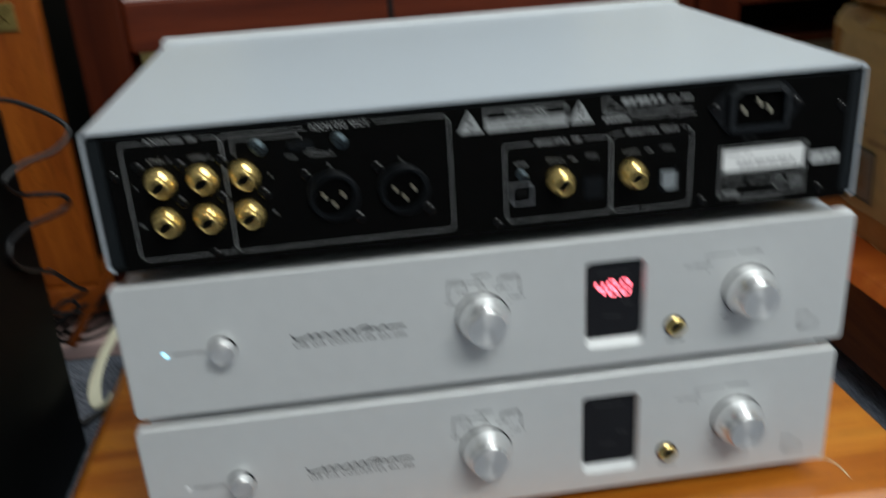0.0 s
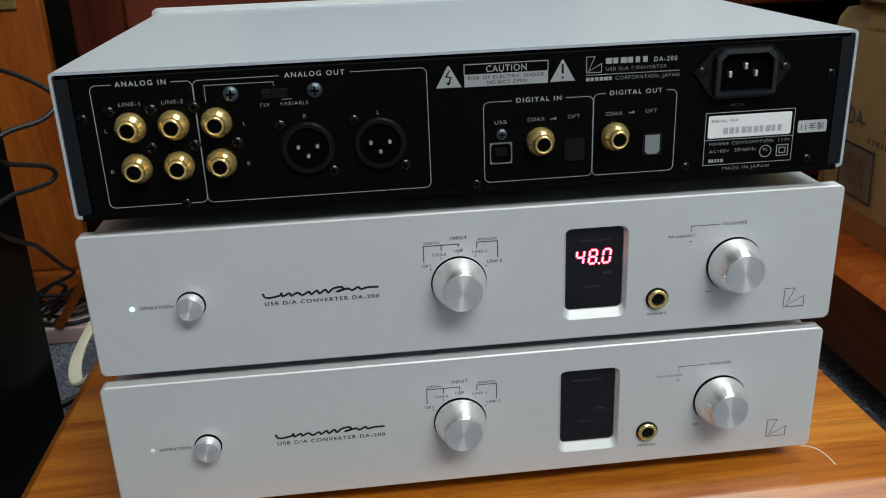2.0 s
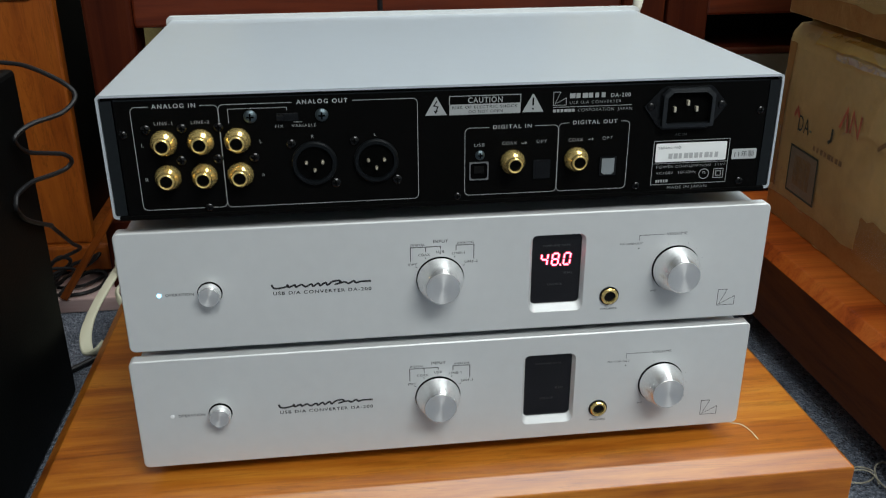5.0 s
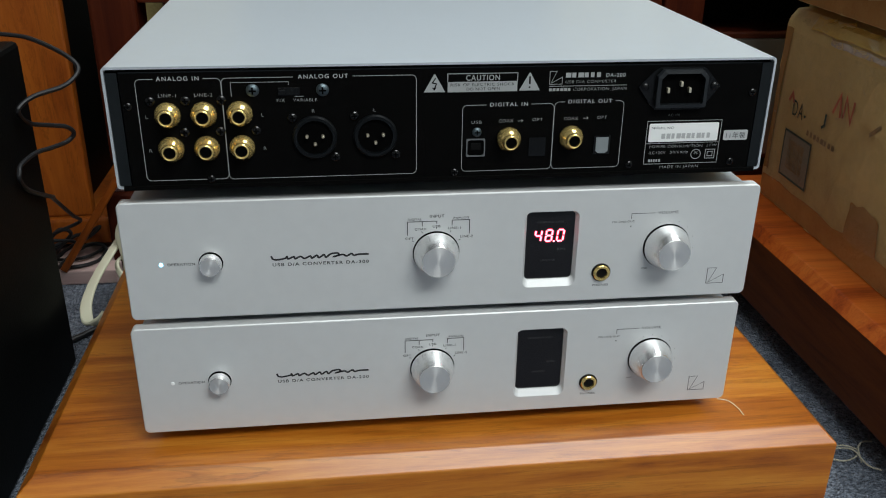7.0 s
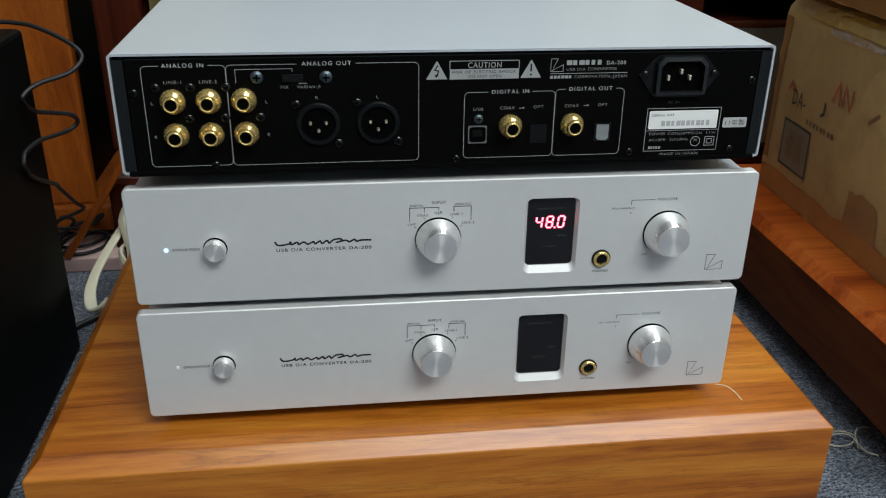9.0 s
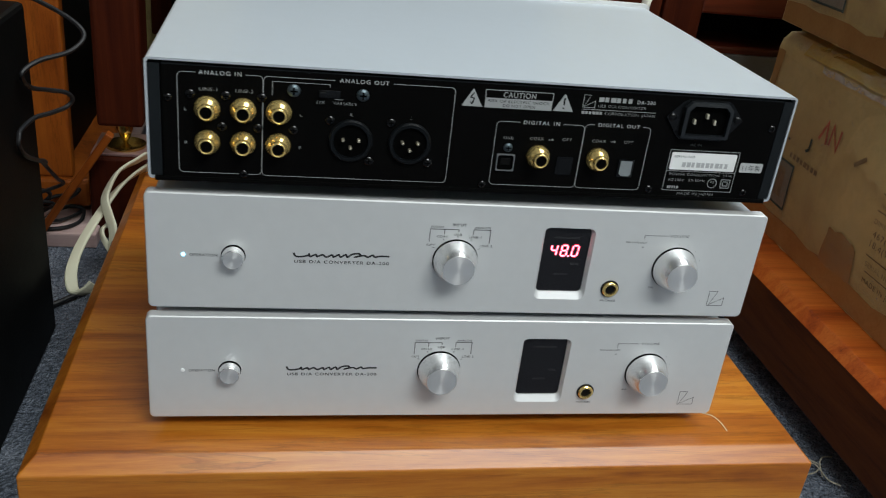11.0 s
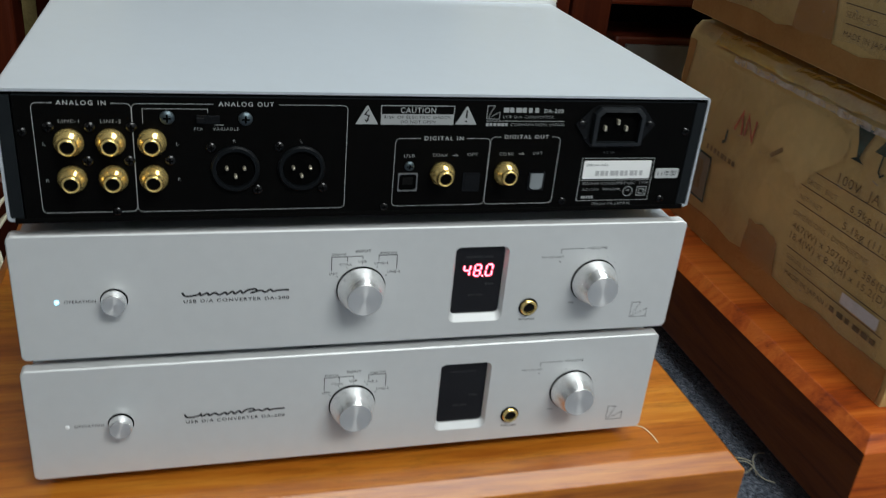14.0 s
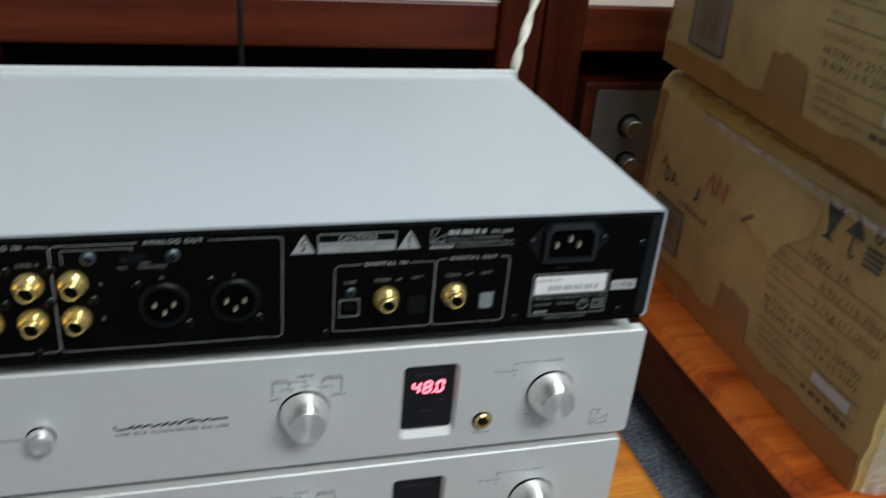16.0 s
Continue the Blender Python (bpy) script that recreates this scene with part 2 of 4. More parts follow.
GREEN_INK = plain("green_print", (0.030, 0.060, 0.048), 0.6, var=0.4, scale=3000)
RED_INK = plain("red_print", (0.50, 0.13, 0.07), 0.6, var=0.3, scale=3000)
BROWN_INK = plain("brown_print", (0.15, 0.100, 0.045), 0.6, var=0.35, scale=4000)
GREY_LABEL = kraft("grey_label", (0.22, 0.19, 0.14), (0.34, 0.30, 0.22), 0.5, 0.2)
STRING = plain("string", (0.34, 0.32, 0.25), 0.7, 0.0, 0.3, 2000, 0.3)
CARD = plain("sticker", (0.66, 0.66, 0.68), 0.4)


# ---- mesh helpers ----
def part(name, bm, material, parent=None, label="", smooth=False):
    """One mesh object out of a bmesh, under a thing or part."""
    me = bpy.data.meshes.new(name)
    if smooth:
        for f in bm.faces:
            f.smooth = True
    bm.to_mesh(me)
    bm.free()
    if smooth:
        me.set_sharp_from_angle(angle=radians(35))
    me.materials.append(material)
    ob = new(name, me)
    if parent:
        ob.parent = parent
    return tagged(ob, label)


def thing(name, m, label, category, group=""):
    ob = new(name)
    ob.empty_display_size = 0.05
    ob.matrix_world = m
    return tagged(ob, label, category, group)


def box(x0, x1, y0, y1, z0, z1, bevel=0.0, seg=2, bm=None):
    b = bmesh.new()
    bmesh.ops.create_cube(b, size=1, matrix=Matrix.LocRotScale(((x0 + x1) / 2, (y0 + y1) / 2, (z0 + z1) / 2), None, (x1 - x0, y1 - y0, z1 - z0)))
    if bevel:
        bmesh.ops.bevel(b, geom=b.edges[:], offset=bevel, segments=seg, affect="EDGES", profile=0.5)
    if bm is None:
        return b
    join(bm, b)
    return bm


def join(bm, other):
    me = bpy.data.meshes.new("scratch")
    other.to_mesh(me)
    bm.from_mesh(me)
    other.free()
    bpy.data.meshes.remove(me)


def lathe(profile, cx, cz, seg=32, bm=None, axis="y"):
    """Turned round a line along y (or z) through (cx, cz): rows of radius and place on the line."""
    b = bm or bmesh.new()
    rings = []
    for r, s in profile:
        ring = []
        for i in range(seg):
            a = 2 * math.pi * i / seg
            u, v = r * math.cos(a), r * math.sin(a)
            ring.append(b.verts.new((cx + u, s, cz + v) if axis == "y" else (cx + u, cz + v, s)))
        rings.append(ring)
    for p, q in zip(rings, rings[1:]):
        for i in range(seg):
            j = (i + 1) % seg
            b.faces.new((p[i], p[j], q[j], q[i]))
    b.faces.new(rings[0][::-1])
    b.faces.new(rings[-1])
    bmesh.ops.recalc_face_normals(b, faces=b.faces[:])
    return b


def rounded(x0, x1, z0, z1, r, n=6):
    """Corner points of a rounded rectangle, counter-clockwise."""
    pts = []
    for cx, cz, a0 in ((x1 - r, z0 + r, -90), (x1 - r, z1 - r, 0), (x0 + r, z1 - r, 90), (x0 + r, z0 + r, 180)):
        for i in range(n + 1):
            a = radians(a0 + 90 * i / n)
            pts.append((cx + r * math.cos(a), cz + r * math.sin(a)))
    return pts


def prism(points, y0, y1, bm=None):
    """A plate with the given outline in x and z, from y0 back to y1."""
    b = bm or bmesh.new()
    front = [b.verts.new((x, y0, z)) for x, z in points]
    back = [b.verts.new((x, y1, z)) for x, z in points]
    n = len(points)
    fs = [b.faces.new(front), b.faces.new(back[::-1])]
    for i in range(n):
        fs.append(b.faces.new((front[i], back[i], back[(i + 1) % n], front[(i + 1) % n])))
    bmesh.ops.recalc_face_normals(b, faces=fs)
    return b


def loops(bm, sections):
    """Skin between outlines of equal length: rows of (points, y)."""
    rings = [[bm.verts.new((x, y, z)) for x, z in pts] for pts, y in sections]
    for p, q in zip(rings, rings[1:]):
        n = len(p)
        for i in range(n):
            bm.faces.new((p[i], p[(i + 1) % n], q[(i + 1) % n], q[i]))
    return rings


def stroke(points, width, y, bm=None, close=False, depth=0.00012):
    """A printed line through points in x and z."""
    b = bm or bmesh.new()
    pts = [Vector(p) for p in points]
    n = len(pts)
    left, right = [], []
    for i, p in enumerate(pts):
        a = pts[i - 1] if i or close else None
        c = pts[(i + 1) % n] if i < n - 1 or close else None
        d1 = (p - a).normalized() if a is not None and (p - a).length > 1e-9 else None
        d2 = (c - p).normalized() if c is not None and (c - p).length > 1e-9 else None
        d1, d2 = d1 or d2, d2 or d1
        d = (d1 + d2)
        d = d.normalized() if d.length > 1e-6 else d1
        k = 1 / max(0.5, d.dot(d1))
        nrm = Vector((-d.y, d.x)) * (width / 2 * k)
        left.append(b.verts.new((p.x + nrm.x, y, p.y + nrm.y)))
        right.append(b.verts.new((p.x - nrm.x, y, p.y - nrm.y)))
    for i in range(n if close else n - 1):
        j = (i + 1) % n
        b.faces.new((left[i], right[i], right[j], left[j]))
    return b


def arc(cx, cz, r, a0, a1, n=6):
    return [(cx + r * math.cos(radians(a0 + (a1 - a0) * i / n)), cz + r * math.sin(radians(a0 + (a1 - a0) * i / n))) for i in range(n + 1)]


def text(words, x0, z, height, y, x1=None, centre=False, bm=None, tall=0.72, bold=0.0, gap=1.15):
    """Flat lettering: capital height, from x0, to x1 if given."""
    cu = bpy.data.curves.new("lettering", "FONT")
    cu.body, cu.size, cu.offset, cu.space_character = words, height / tall, bold * height, gap
    ob = bpy.data.objects.new("lettering", cu)
    me = bpy.data.meshes.new_from_object(ob)
    xs = [v.co.x for v in me.vertices]
    lo, hi = min(xs), max(xs)
    sx = (x1 - x0) / (hi - lo) if x1 is not None else 1.0
    off = x0 - (lo + hi) / 2 if centre else x0 - lo * sx
    b = bm or bmesh.new()
    for v in me.vertices:
        v.co = (v.co.x * sx + off, y, z + v.co.y)
    b.from_mesh(me)
    bpy.data.objects.remove(ob)
    bpy.data.curves.remove(cu)
    bpy.data.meshes.remove(me)
    return b


def bars(x0, x1, z, height, y, count, bm=None):
    """Plain bars in place of a line of small print."""
    b = bm or bmesh.new()
    rnd = random.Random(int(abs(x0 * 1e5 + z * 1e6)))
    step = (x1 - x0) / count
    for i in range(count):
        w = step * rnd.uniform(0.55, 0.9)
        vs = [b.verts.new(p) for p in ((x0 + i * step, y, z), (x0 + i * step + w, y, z), (x0 + i * step + w, y, z + height), (x0 + i * step, y, z + height))]
        b.faces.new(vs)
    return b


def smooth_path(points, n=10):
    """A smooth line through points in space."""
    ps = [Vector(p) for p in points]
    ps = [2 * ps[0] - ps[1]] + ps + [2 * ps[-1] - ps[-2]]
    out = []
    for a, b, c, d in zip(ps, ps[1:], ps[2:], ps[3:]):
        for i in range(n):
            s = i / n
            out.append(0.5 * (2 * b + (c - a) * s + (2 * a - 5 * b + 4 * c - d) * s * s + (3 * b - a - 3 * c + d) * s ** 3))
    out.append(ps[-2])
    return out


def sweep(points, section, n=10, twist=None):
    """A cable: a closed section carried along a smooth line. twist: degrees at each given point."""
    path = smooth_path(points, n)
    b = bmesh.new()
    up = Vector((0, 0, 1))
    rings = []
    side = None
    for i, p in enumerate(path):
        d = (path[min(i + 1, len(path) - 1)] - path[max(i - 1, 0)]).normalized()
        if side is None:
            side = d.cross(up)
            if side.length < 1e-3:
                side = Vector((1, 0, 0))
        side = (side - d * side.dot(d)).normalized()
        other = d.cross(side).normalized()
        a = 0.0
        if twist:
            f = i / (len(path) - 1) * (len(twist) - 1)
            k = min(int(f), len(twist) - 2)
            a = radians(twist[k] + (twist[k + 1] - twist[k]) * (f - k))
        s, o = side * math.cos(a) + other * math.sin(a), other * math.cos(a) - side * math.sin(a)
        rings.append([b.verts.new(p + s * u + o * v) for u, v in section])
    m = len(section)
    for p, q in zip(rings, rings[1:]):
        for i in range(m):
            b.faces.new((p[i], p[(i + 1) % m], q[(i + 1) % m], q[i]))
    b.faces.new(rings[0][::-1])
    b.faces.new(rings[-1])
    bmesh.ops.recalc_face_normals(b, faces=b.faces[:])
    return b


def disc(r, n=10):
    return [(r * math.cos(2 * math.pi * i / n), r * math.sin(2 * math.pi * i / n)) for i in range(n)]


def flat_section(w, h, n=3):
    return [(x, z) for x, z in rounded(-w / 2, w / 2, -h / 2, h / 2, h * 0.49, n)]


# ---- the room ----
tagged(part("floor", box(-2.6, 2.6, -2.6, 1.5, -0.05, 0.0), CARPET), "blue-grey looped carpet floor with dark flecks", "carpet", kind="structure")
tagged(part("ceiling", box(-2.6, 2.6, -2.6, 1.5, CEILING, CEILING + 0.1), WALL), "plain off-white ceiling", "ceiling", kind="structure")
# added wall that acts as a bluish reflector for the silver cases
tagged(part("wall_north", box(-2.7, 2.7, 1.5, 1.6, -0.05, CEILING + 0.1), BLUE_WALL), "wall added behind the racks, blue-grey to tint the case reflections", "wall", kind="structure")
tagged(part("trim", box(-1.6, 1.2, 0.935, 0.96, 0.0, 0.62, 0.004), OCHRE), "mottled ochre panelling behind the racks", "panelling", kind="structure")
# south, west and east walls are unseen, added to bounce light onto the metal
tagged(part("wall_south", box(-2.7, 2.7, -2.7, -2.6, -0.05, CEILING + 0.1), WALL), "unseen pale wall added to bounce light", "wall", kind="structure")
tagged(part("wall_west", box(-2.7, -2.6, -2.6, 1.5, -0.05, CEILING + 0.1), WALL), "unseen pale wall added to bounce light", "wall", kind="structure")
tagged(part("wall_east", box(2.6, 2.7, -2.6, 1.5, -0.05, CEILING + 0.1), WALL), "unseen pale wall added to bounce light", "wall", kind="structure")


# ---- the low wooden platforms ----
def platform(name, x0, x1, y0, y1, label, group, face, end):
    """A thick board with chamfered top edges on four feet."""
    base = thing(name, pose(x0, y0, 0), label, "platform", group)
    w, d, z0, z1 = x1 - x0, y1 - y0, 0.024, 0.100
    b = box(0, w, 0, d, z0, z1)
    top = [e for e in b.edges if all(v.co.z > z1 - 1e-4 for v in e.verts)]
    bmesh.ops.bevel(b, geom=top, offset=0.0095, segments=1, affect="EDGES", profile=0.5)
    rest = [e for e in b.edges if e.calc_face_angle(0) > 0.3]
    bmesh.ops.bevel(b, geom=rest, offset=0.0008, segments=2, affect="EDGES", profile=0.5)
    # faces along x take the end grain with side shade in its colour
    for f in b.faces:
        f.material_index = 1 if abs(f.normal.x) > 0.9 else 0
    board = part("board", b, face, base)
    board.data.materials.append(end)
    for fx in (0.06, w - 0.06):
        for fy in (0.06, d - 0.06):
            part("foot", lathe([(0.022, 0.0), (0.026, 0.004), (0.026, 0.020), (0.022, 0.024)], fx, fy, 24, axis="z"), RUBBER, base, "black round foot", True)
    return base


platform("wooden_platform", -0.2535, 0.2500, -0.0305, 0.435, "low orange-brown wooden platform with chamfered edges under the converters", "platforms", OAK, OAK_END_SHADE)
platform("wooden_platform", 0.3445, 0.95, -0.0285, 0.455, "low red-brown wooden platform carrying the cartons", "platforms", RED_OAK, RED_END_SHADE)
# pale hair on the board beside the lowest converter
hair = part("hair", sweep([(0.186, 0.013, 0.1002), (0.1925, 0.010, 0.1002), (0.1955, 0.002, 0.1002), (0.196, -0.007, 0.1002)], flat_section(0.0007, 0.0003), 6), CREAM)
tagged(hair, "pale curved hair lying on the wooden platform", "hair")

# ---- the converters ----
PANEL_W, PANEL_H, LOW, DEPTH = 0.1832, 0.0701, -0.0016, 0.2500


def front_panel(parent):
    """Thick plate with eased edges and a sloping window recess."""
    b = bmesh.new()
    W, H = PANEL_W, PANEL_H
    outer = loops(b, [(rounded(-W, W, LOW, H, 0.0032), 0.007), (rounded(-W, W, LOW, H, 0.0032), 0.0006), (rounded(-W + 0.0006, W - 0.0006, LOW + 0.0006, H - 0.0006, 0.0028), 0.0)])
    hole = loops(b, [(rounded(0.0430, 0.0752, 0.0088, 0.0572, 0.0042), 0.0), (rounded(0.0446, 0.0735, 0.0130, 0.0562, 0.0028), 0.0026), (rounded(0.0446, 0.0735, 0.0130, 0.0562, 0.0028), 0.0040)])
    edges = [b.edges.get((r[i], r[(i + 1) % len(r)])) for r in (outer[-1], hole[0]) for i in range(len(r))]
    bmesh.ops.triangle_fill(b, use_beauty=True, edges=edges)
    b.faces.new(outer[0])
    bmesh.ops.recalc_face_normals(b, faces=b.faces[:])
    return part("front_panel", b, SILVER, parent, "brushed silver aluminium front panel")


def knob(parent, x, z, r0, r1, h, name, label):
    k = part(name, lathe([(r0 - 0.0010, 0.0), (r0 - 0.0010, -0.0012), (r0, -0.0014), (r0, -0.0030), (r1 + 0.00025, -h + 0.0003), (r1, -h), (r1 - 0.0004, -h + 0.0001)], x, z, 64), KNOB, parent, label, True)
    cap = bmesh.new()
    lathe([(r1 - 0.0002, 0.0003), (r1 - 0.0002, -0.0001)], 0, 0, 64, cap)
    c = part("cap", cap, CAP, k, "spun silver knob face")
    c.location = (x, -h, z)
    part("gap_ring", lathe([(r0 + 0.0005, 0.0), (r0 + 0.0005, -0.0002), (r0 - 0.0012, -0.0003)], x, z, 48), PLASTIC, k)
    return k


SEGMENTS = {"4": "bcfg", "8": "abcdefg", "0": "abcdef"}


def digit(parent, ch, x, z, w, h, material, halo=None):
    """A slanted seven-bar numeral."""
    t, g, sl = 0.00090, 0.00006, 0.11
    mid = h / 2
    lines = {"a": ((0, h), (w, h)), "b": ((w, h), (w, mid)), "c": ((w, mid), (w, 0)), "d": ((0, 0), (w, 0)), "e": ((0, mid), (0, 0)), "f": ((0, h), (0, mid)), "g": ((0, mid), (w, mid))}
    for k in SEGMENTS[ch]:
        (ax, az), (bx, bz) = lines[k]
        v = Vector((bx - ax, bz - az)).normalized() * (g + t * 0.35)
        pts = [(ax + v.x, az + v.y), (bx - v.x, bz - v.y)]
        # wider glowing bar behind each lit bar paints its halo
        if halo:
            part("digit_halo", stroke([(x + px + sl * pz, z + pz) for px, pz in pts], 1.9 * t, 0.00336), halo, parent)
        part("digit_bar", stroke([(x + px + sl * pz, z + pz) for px, pz in pts], t, 0.0033), material, parent)


def converter(name, m, lit, foot, label):
    """Front view of a silver converter: panel, case, feet, controls and print."""
    base = thing(name, m, label, "converter", "stacked converters")
    panel = front_panel(base)
    part("case", box(-0.179, 0.179, 0.007, DEPTH, 0.0023, 0.0672, 0.0012), COVER, base, "satin silver sheet-metal case")
    for fx in (-0.14, 0.14):
        for fy in (0.035, 0.215):
            part("foot", lathe([(0.017, 0.0023 - foot), (0.0185, 0.004 - foot), (0.0185, 0.0023)], fx, fy, 28, axis="z"), RUBBER, base, "black rubber foot", True)
    knob(base, -0.0085, 0.0340, 0.0131, 0.0094, 0.0136, "input_knob", "tapered silver input knob")
    knob(base, 0.1296, 0.0327, 0.0138, 0.0096, 0.0140, "volume_knob", "tapered silver volume knob")
    knob(base, -0.1359, 0.0329, 0.0063, 0.0056, 0.0062, "power_button", "round spun silver push button")
    window = part("display_window", prism(rounded(0.0446, 0.0735, 0.0130, 0.0562, 0.0018), 0.0034, 0.0039), GLASS, base, "black display window" + (" with lit red digits" if lit else ", unlit"))
    y = 0.00325
    if lit:
        for ch, x in (("4", 0.0499), ("8", 0.0563), ("0", 0.0632)):
            digit(window, ch, x, 0.0372, 0.0036, 0.0071, RED_LED, RED_HALO)
        part("point", prism([(0.0611, 0.0367), (0.0620, 0.0367), (0.0621, 0.0376), (0.0612, 0.0376)], 0.0030, 0.0034), RED_LED, window, "glowing red decimal point")
    else:
        for ch, x in (("8", 0.0499), ("8", 0.0563), ("8", 0.0632)):
            digit(window, ch, x, 0.0372, 0.0036, 0.0071, FAINT_GLASS)
    part("lettering", text("SAMPLING RATE", 0.0510, 0.0488, 0.0012, y, 0.0668), DIM_INK, window)
    part("lettering", text("KHz", 0.0640, 0.0312, 0.0016, y, 0.0690), DIM_INK, window)
    part("lettering", text("UNLOCK", 0.0545, 0.0243, 0.0013, y, 0.0632), DIM_INK, window)
    jack = part("headphone_jack", lathe([(0.0050, 0.0), (0.0050, -0.0016), (0.0044, -0.0022), (0.0034, -0.0022), (0.0031, -0.0010), (0.0031, 0.0004)], 0.0909, 0.0171, 40), GOLD, base, "gold-rimmed black headphone jack", True)
    part("socket", lathe([(0.0031, -0.0011), (0.0030, -0.0012)], 0.0909, 0.0171, 28), RUBBER, jack)
    part("collar", lathe([(0.0058, 0.0), (0.0058, -0.0006), (0.0049, -0.0007)], 0.0909, 0.0171, 36), PLASTIC, jack)
    part("power_lamp", lathe([(0.0012, 0.0), (0.0011, -0.0004), (0.0006, -0.0006)] if lit else [(0.0012, 0.0), (0.0011, -0.0003), (0.0006, -0.0004)], -0.1632, 0.0328, 16), BLUE_LED if lit else GREY_LED, base, "glowing blue-white power lamp" if lit else "unlit power lamp")
    y = -0.00012
    part("lettering", text("OPERATION", -0.1598, 0.0320, 0.0017, y, -0.1446, bold=0.010), FAINT, panel)
    part("lettering", text("USB D/A CONVERTER DA-200", -0.1019, 0.0294, 0.0020, y, -0.0474, bold=0.022, gap=1.25), INK, panel)
    part("lettering", text("INPUT", -0.0123, 0.0560, 0.0018, y, -0.0040, bold=0.010), INK, panel)
    part("lettering", text("DIGITAL", -0.0248, 0.0546, 0.0013, y, -0.0170, bold=0.010), FAINT, panel)
    part("lettering", text("ANALOG", 0.0010, 0.0549, 0.0013, y, 0.0102, bold=0.010), FAINT, panel)
    part("lettering", text("COAX", -0.0208, 0.0484, 0.0015, y, -0.0142, bold=0.010), INK, panel)
    part("lettering", text("USB", -0.0106, 0.0499, 0.0015, y, -0.0062, bold=0.010), INK, panel)
    part("lettering", text("OPT", -0.0263, 0.0428, 0.0015, y, -0.0215, bold=0.010), INK, panel)
    part("lettering", text("LINE-1", -0.0018, 0.0486, 0.0015, y, 0.0055, bold=0.010), INK, panel)
    part("lettering", text("LINE-2", 0.0054, 0.0431, 0.0015, y, 0.0127, bold=0.010), INK, panel)
    part("lettering", text("VOLUME", 0.1222, 0.0536, 0.0017, y, 0.1345), FAINT, panel)
    part("lettering", text("FIX LINE-OUT", 0.0950, 0.0488, 0.0012, y, 0.1085, bold=0.010), FAINT, panel)
    part("lettering", text("END", 0.1160, 0.0182, 0.0011, y, 0.1192, bold=0.010), FAINT, panel)
    part("lettering", text("PHONES", 0.0863, 0.0080, 0.0014, y, 0.0960, bold=0.010), FAINT, panel)
    b = stroke([(-0.0251, 0.0455), (-0.0251, 0.0538), (-0.0083, 0.0538), (-0.0083, 0.0522)], 0.00042, y)
    stroke([(-0.0166, 0.0538), (-0.0166, 0.0508)], 0.00042, y, b)
    stroke([(0.0005, 0.0510), (0.0005, 0.0541), (0.0106, 0.0541), (0.0106, 0.0455)], 0.00042, y, b)
    stroke([(0.1063, 0.0512), (0.1063, 0.0543), (0.1205, 0.0543)], 0.0003, y, b)
    for a in (150, 122, 90, 58, 30):
        c, s = math.cos(radians(a)), math.sin(radians(a))
        stroke([(-0.0085 + 0.0150 * c, 0.0340 + 0.0150 * s), (-0.0085 + 0.0161 * c, 0.0340 + 0.0161 * s)], 0.0004, y, b)
    ticks = bmesh.new()
    for a in (110, 90, 68, 45, 20, -5, -30, -52):
        c, s = math.cos(radians(a)), math.sin(radians(a))
        stroke([(0.1296 + 0.0163 * c, 0.0327 + 0.0163 * s), (0.1296 + 0.0168 * c, 0.0327 + 0.0168 * s)], 0.00018, y, ticks)
    tagged(part("scale_tick", ticks, FAINT, panel), kind="stuff")
    prism([(0.1060, 0.0459), (0.1067, 0.0459), (0.1067, 0.0466), (0.1060, 0.0466)], y, -0.00005, b)
    tagged(part("scale_line", b, INK, panel), kind="stuff")
    # sign-like emblem and a flowing line of script, drawn as plain strokes
    b = stroke([(0.1578, 0.0066), (0.1578, 0.0168), (0.1634, 0.0168), (0.1590, 0.0072), (0.1684, 0.0123), (0.1684, 0.0066)], 0.00034, y, close=True)
    part("emblem", b, FAINT, panel)
    wave = [(-0.1024, 0.0358), (-0.1013, 0.0338), (-0.0988, 0.0334), (-0.0945, 0.0342), (-0.0936, 0.0352), (-0.0930, 0.0337), (-0.0898, 0.0350), (-0.0890, 0.0337), (-0.0860, 0.0350), (-0.0838, 0.0336), (-0.0806, 0.0350), (-0.0796, 0.0337), (-0.0768, 0.0353), (-0.0756, 0.0338), (-0.0728, 0.0355), (-0.0716, 0.0339), (-0.0690, 0.0358), (-0.0652, 0.0363), (-0.0645, 0.0350), (-0.0672, 0.0341), (-0.0622, 0.0352), (-0.0600, 0.0342), (-0.0572, 0.0356), (-0.0558, 0.0344), (-0.0530, 0.0350), (-0.0474, 0.0350)]
    part("script", stroke([(p.x, p.z) for p in smooth_path([(x, 0, z) for x, z in wave], 6)], 0.0011, y), INK, panel)
    return base


FAINT_GLASS = plain("unlit_digits", (0.0105, 0.0105, 0.011), 0.2)
PITCH = 0.0768
BOTTOM = 0.1112
converter("converter", pose(0, 0, BOTTOM), False, 0.0136, "silver digital converter, display unlit, standing on the wooden platform")
converter("converter", pose(0.0018, 0.0011, BOTTOM + PITCH, 0, 0, -0.2), True, 0.0119, "silver digital converter with glowing red display, between two others")


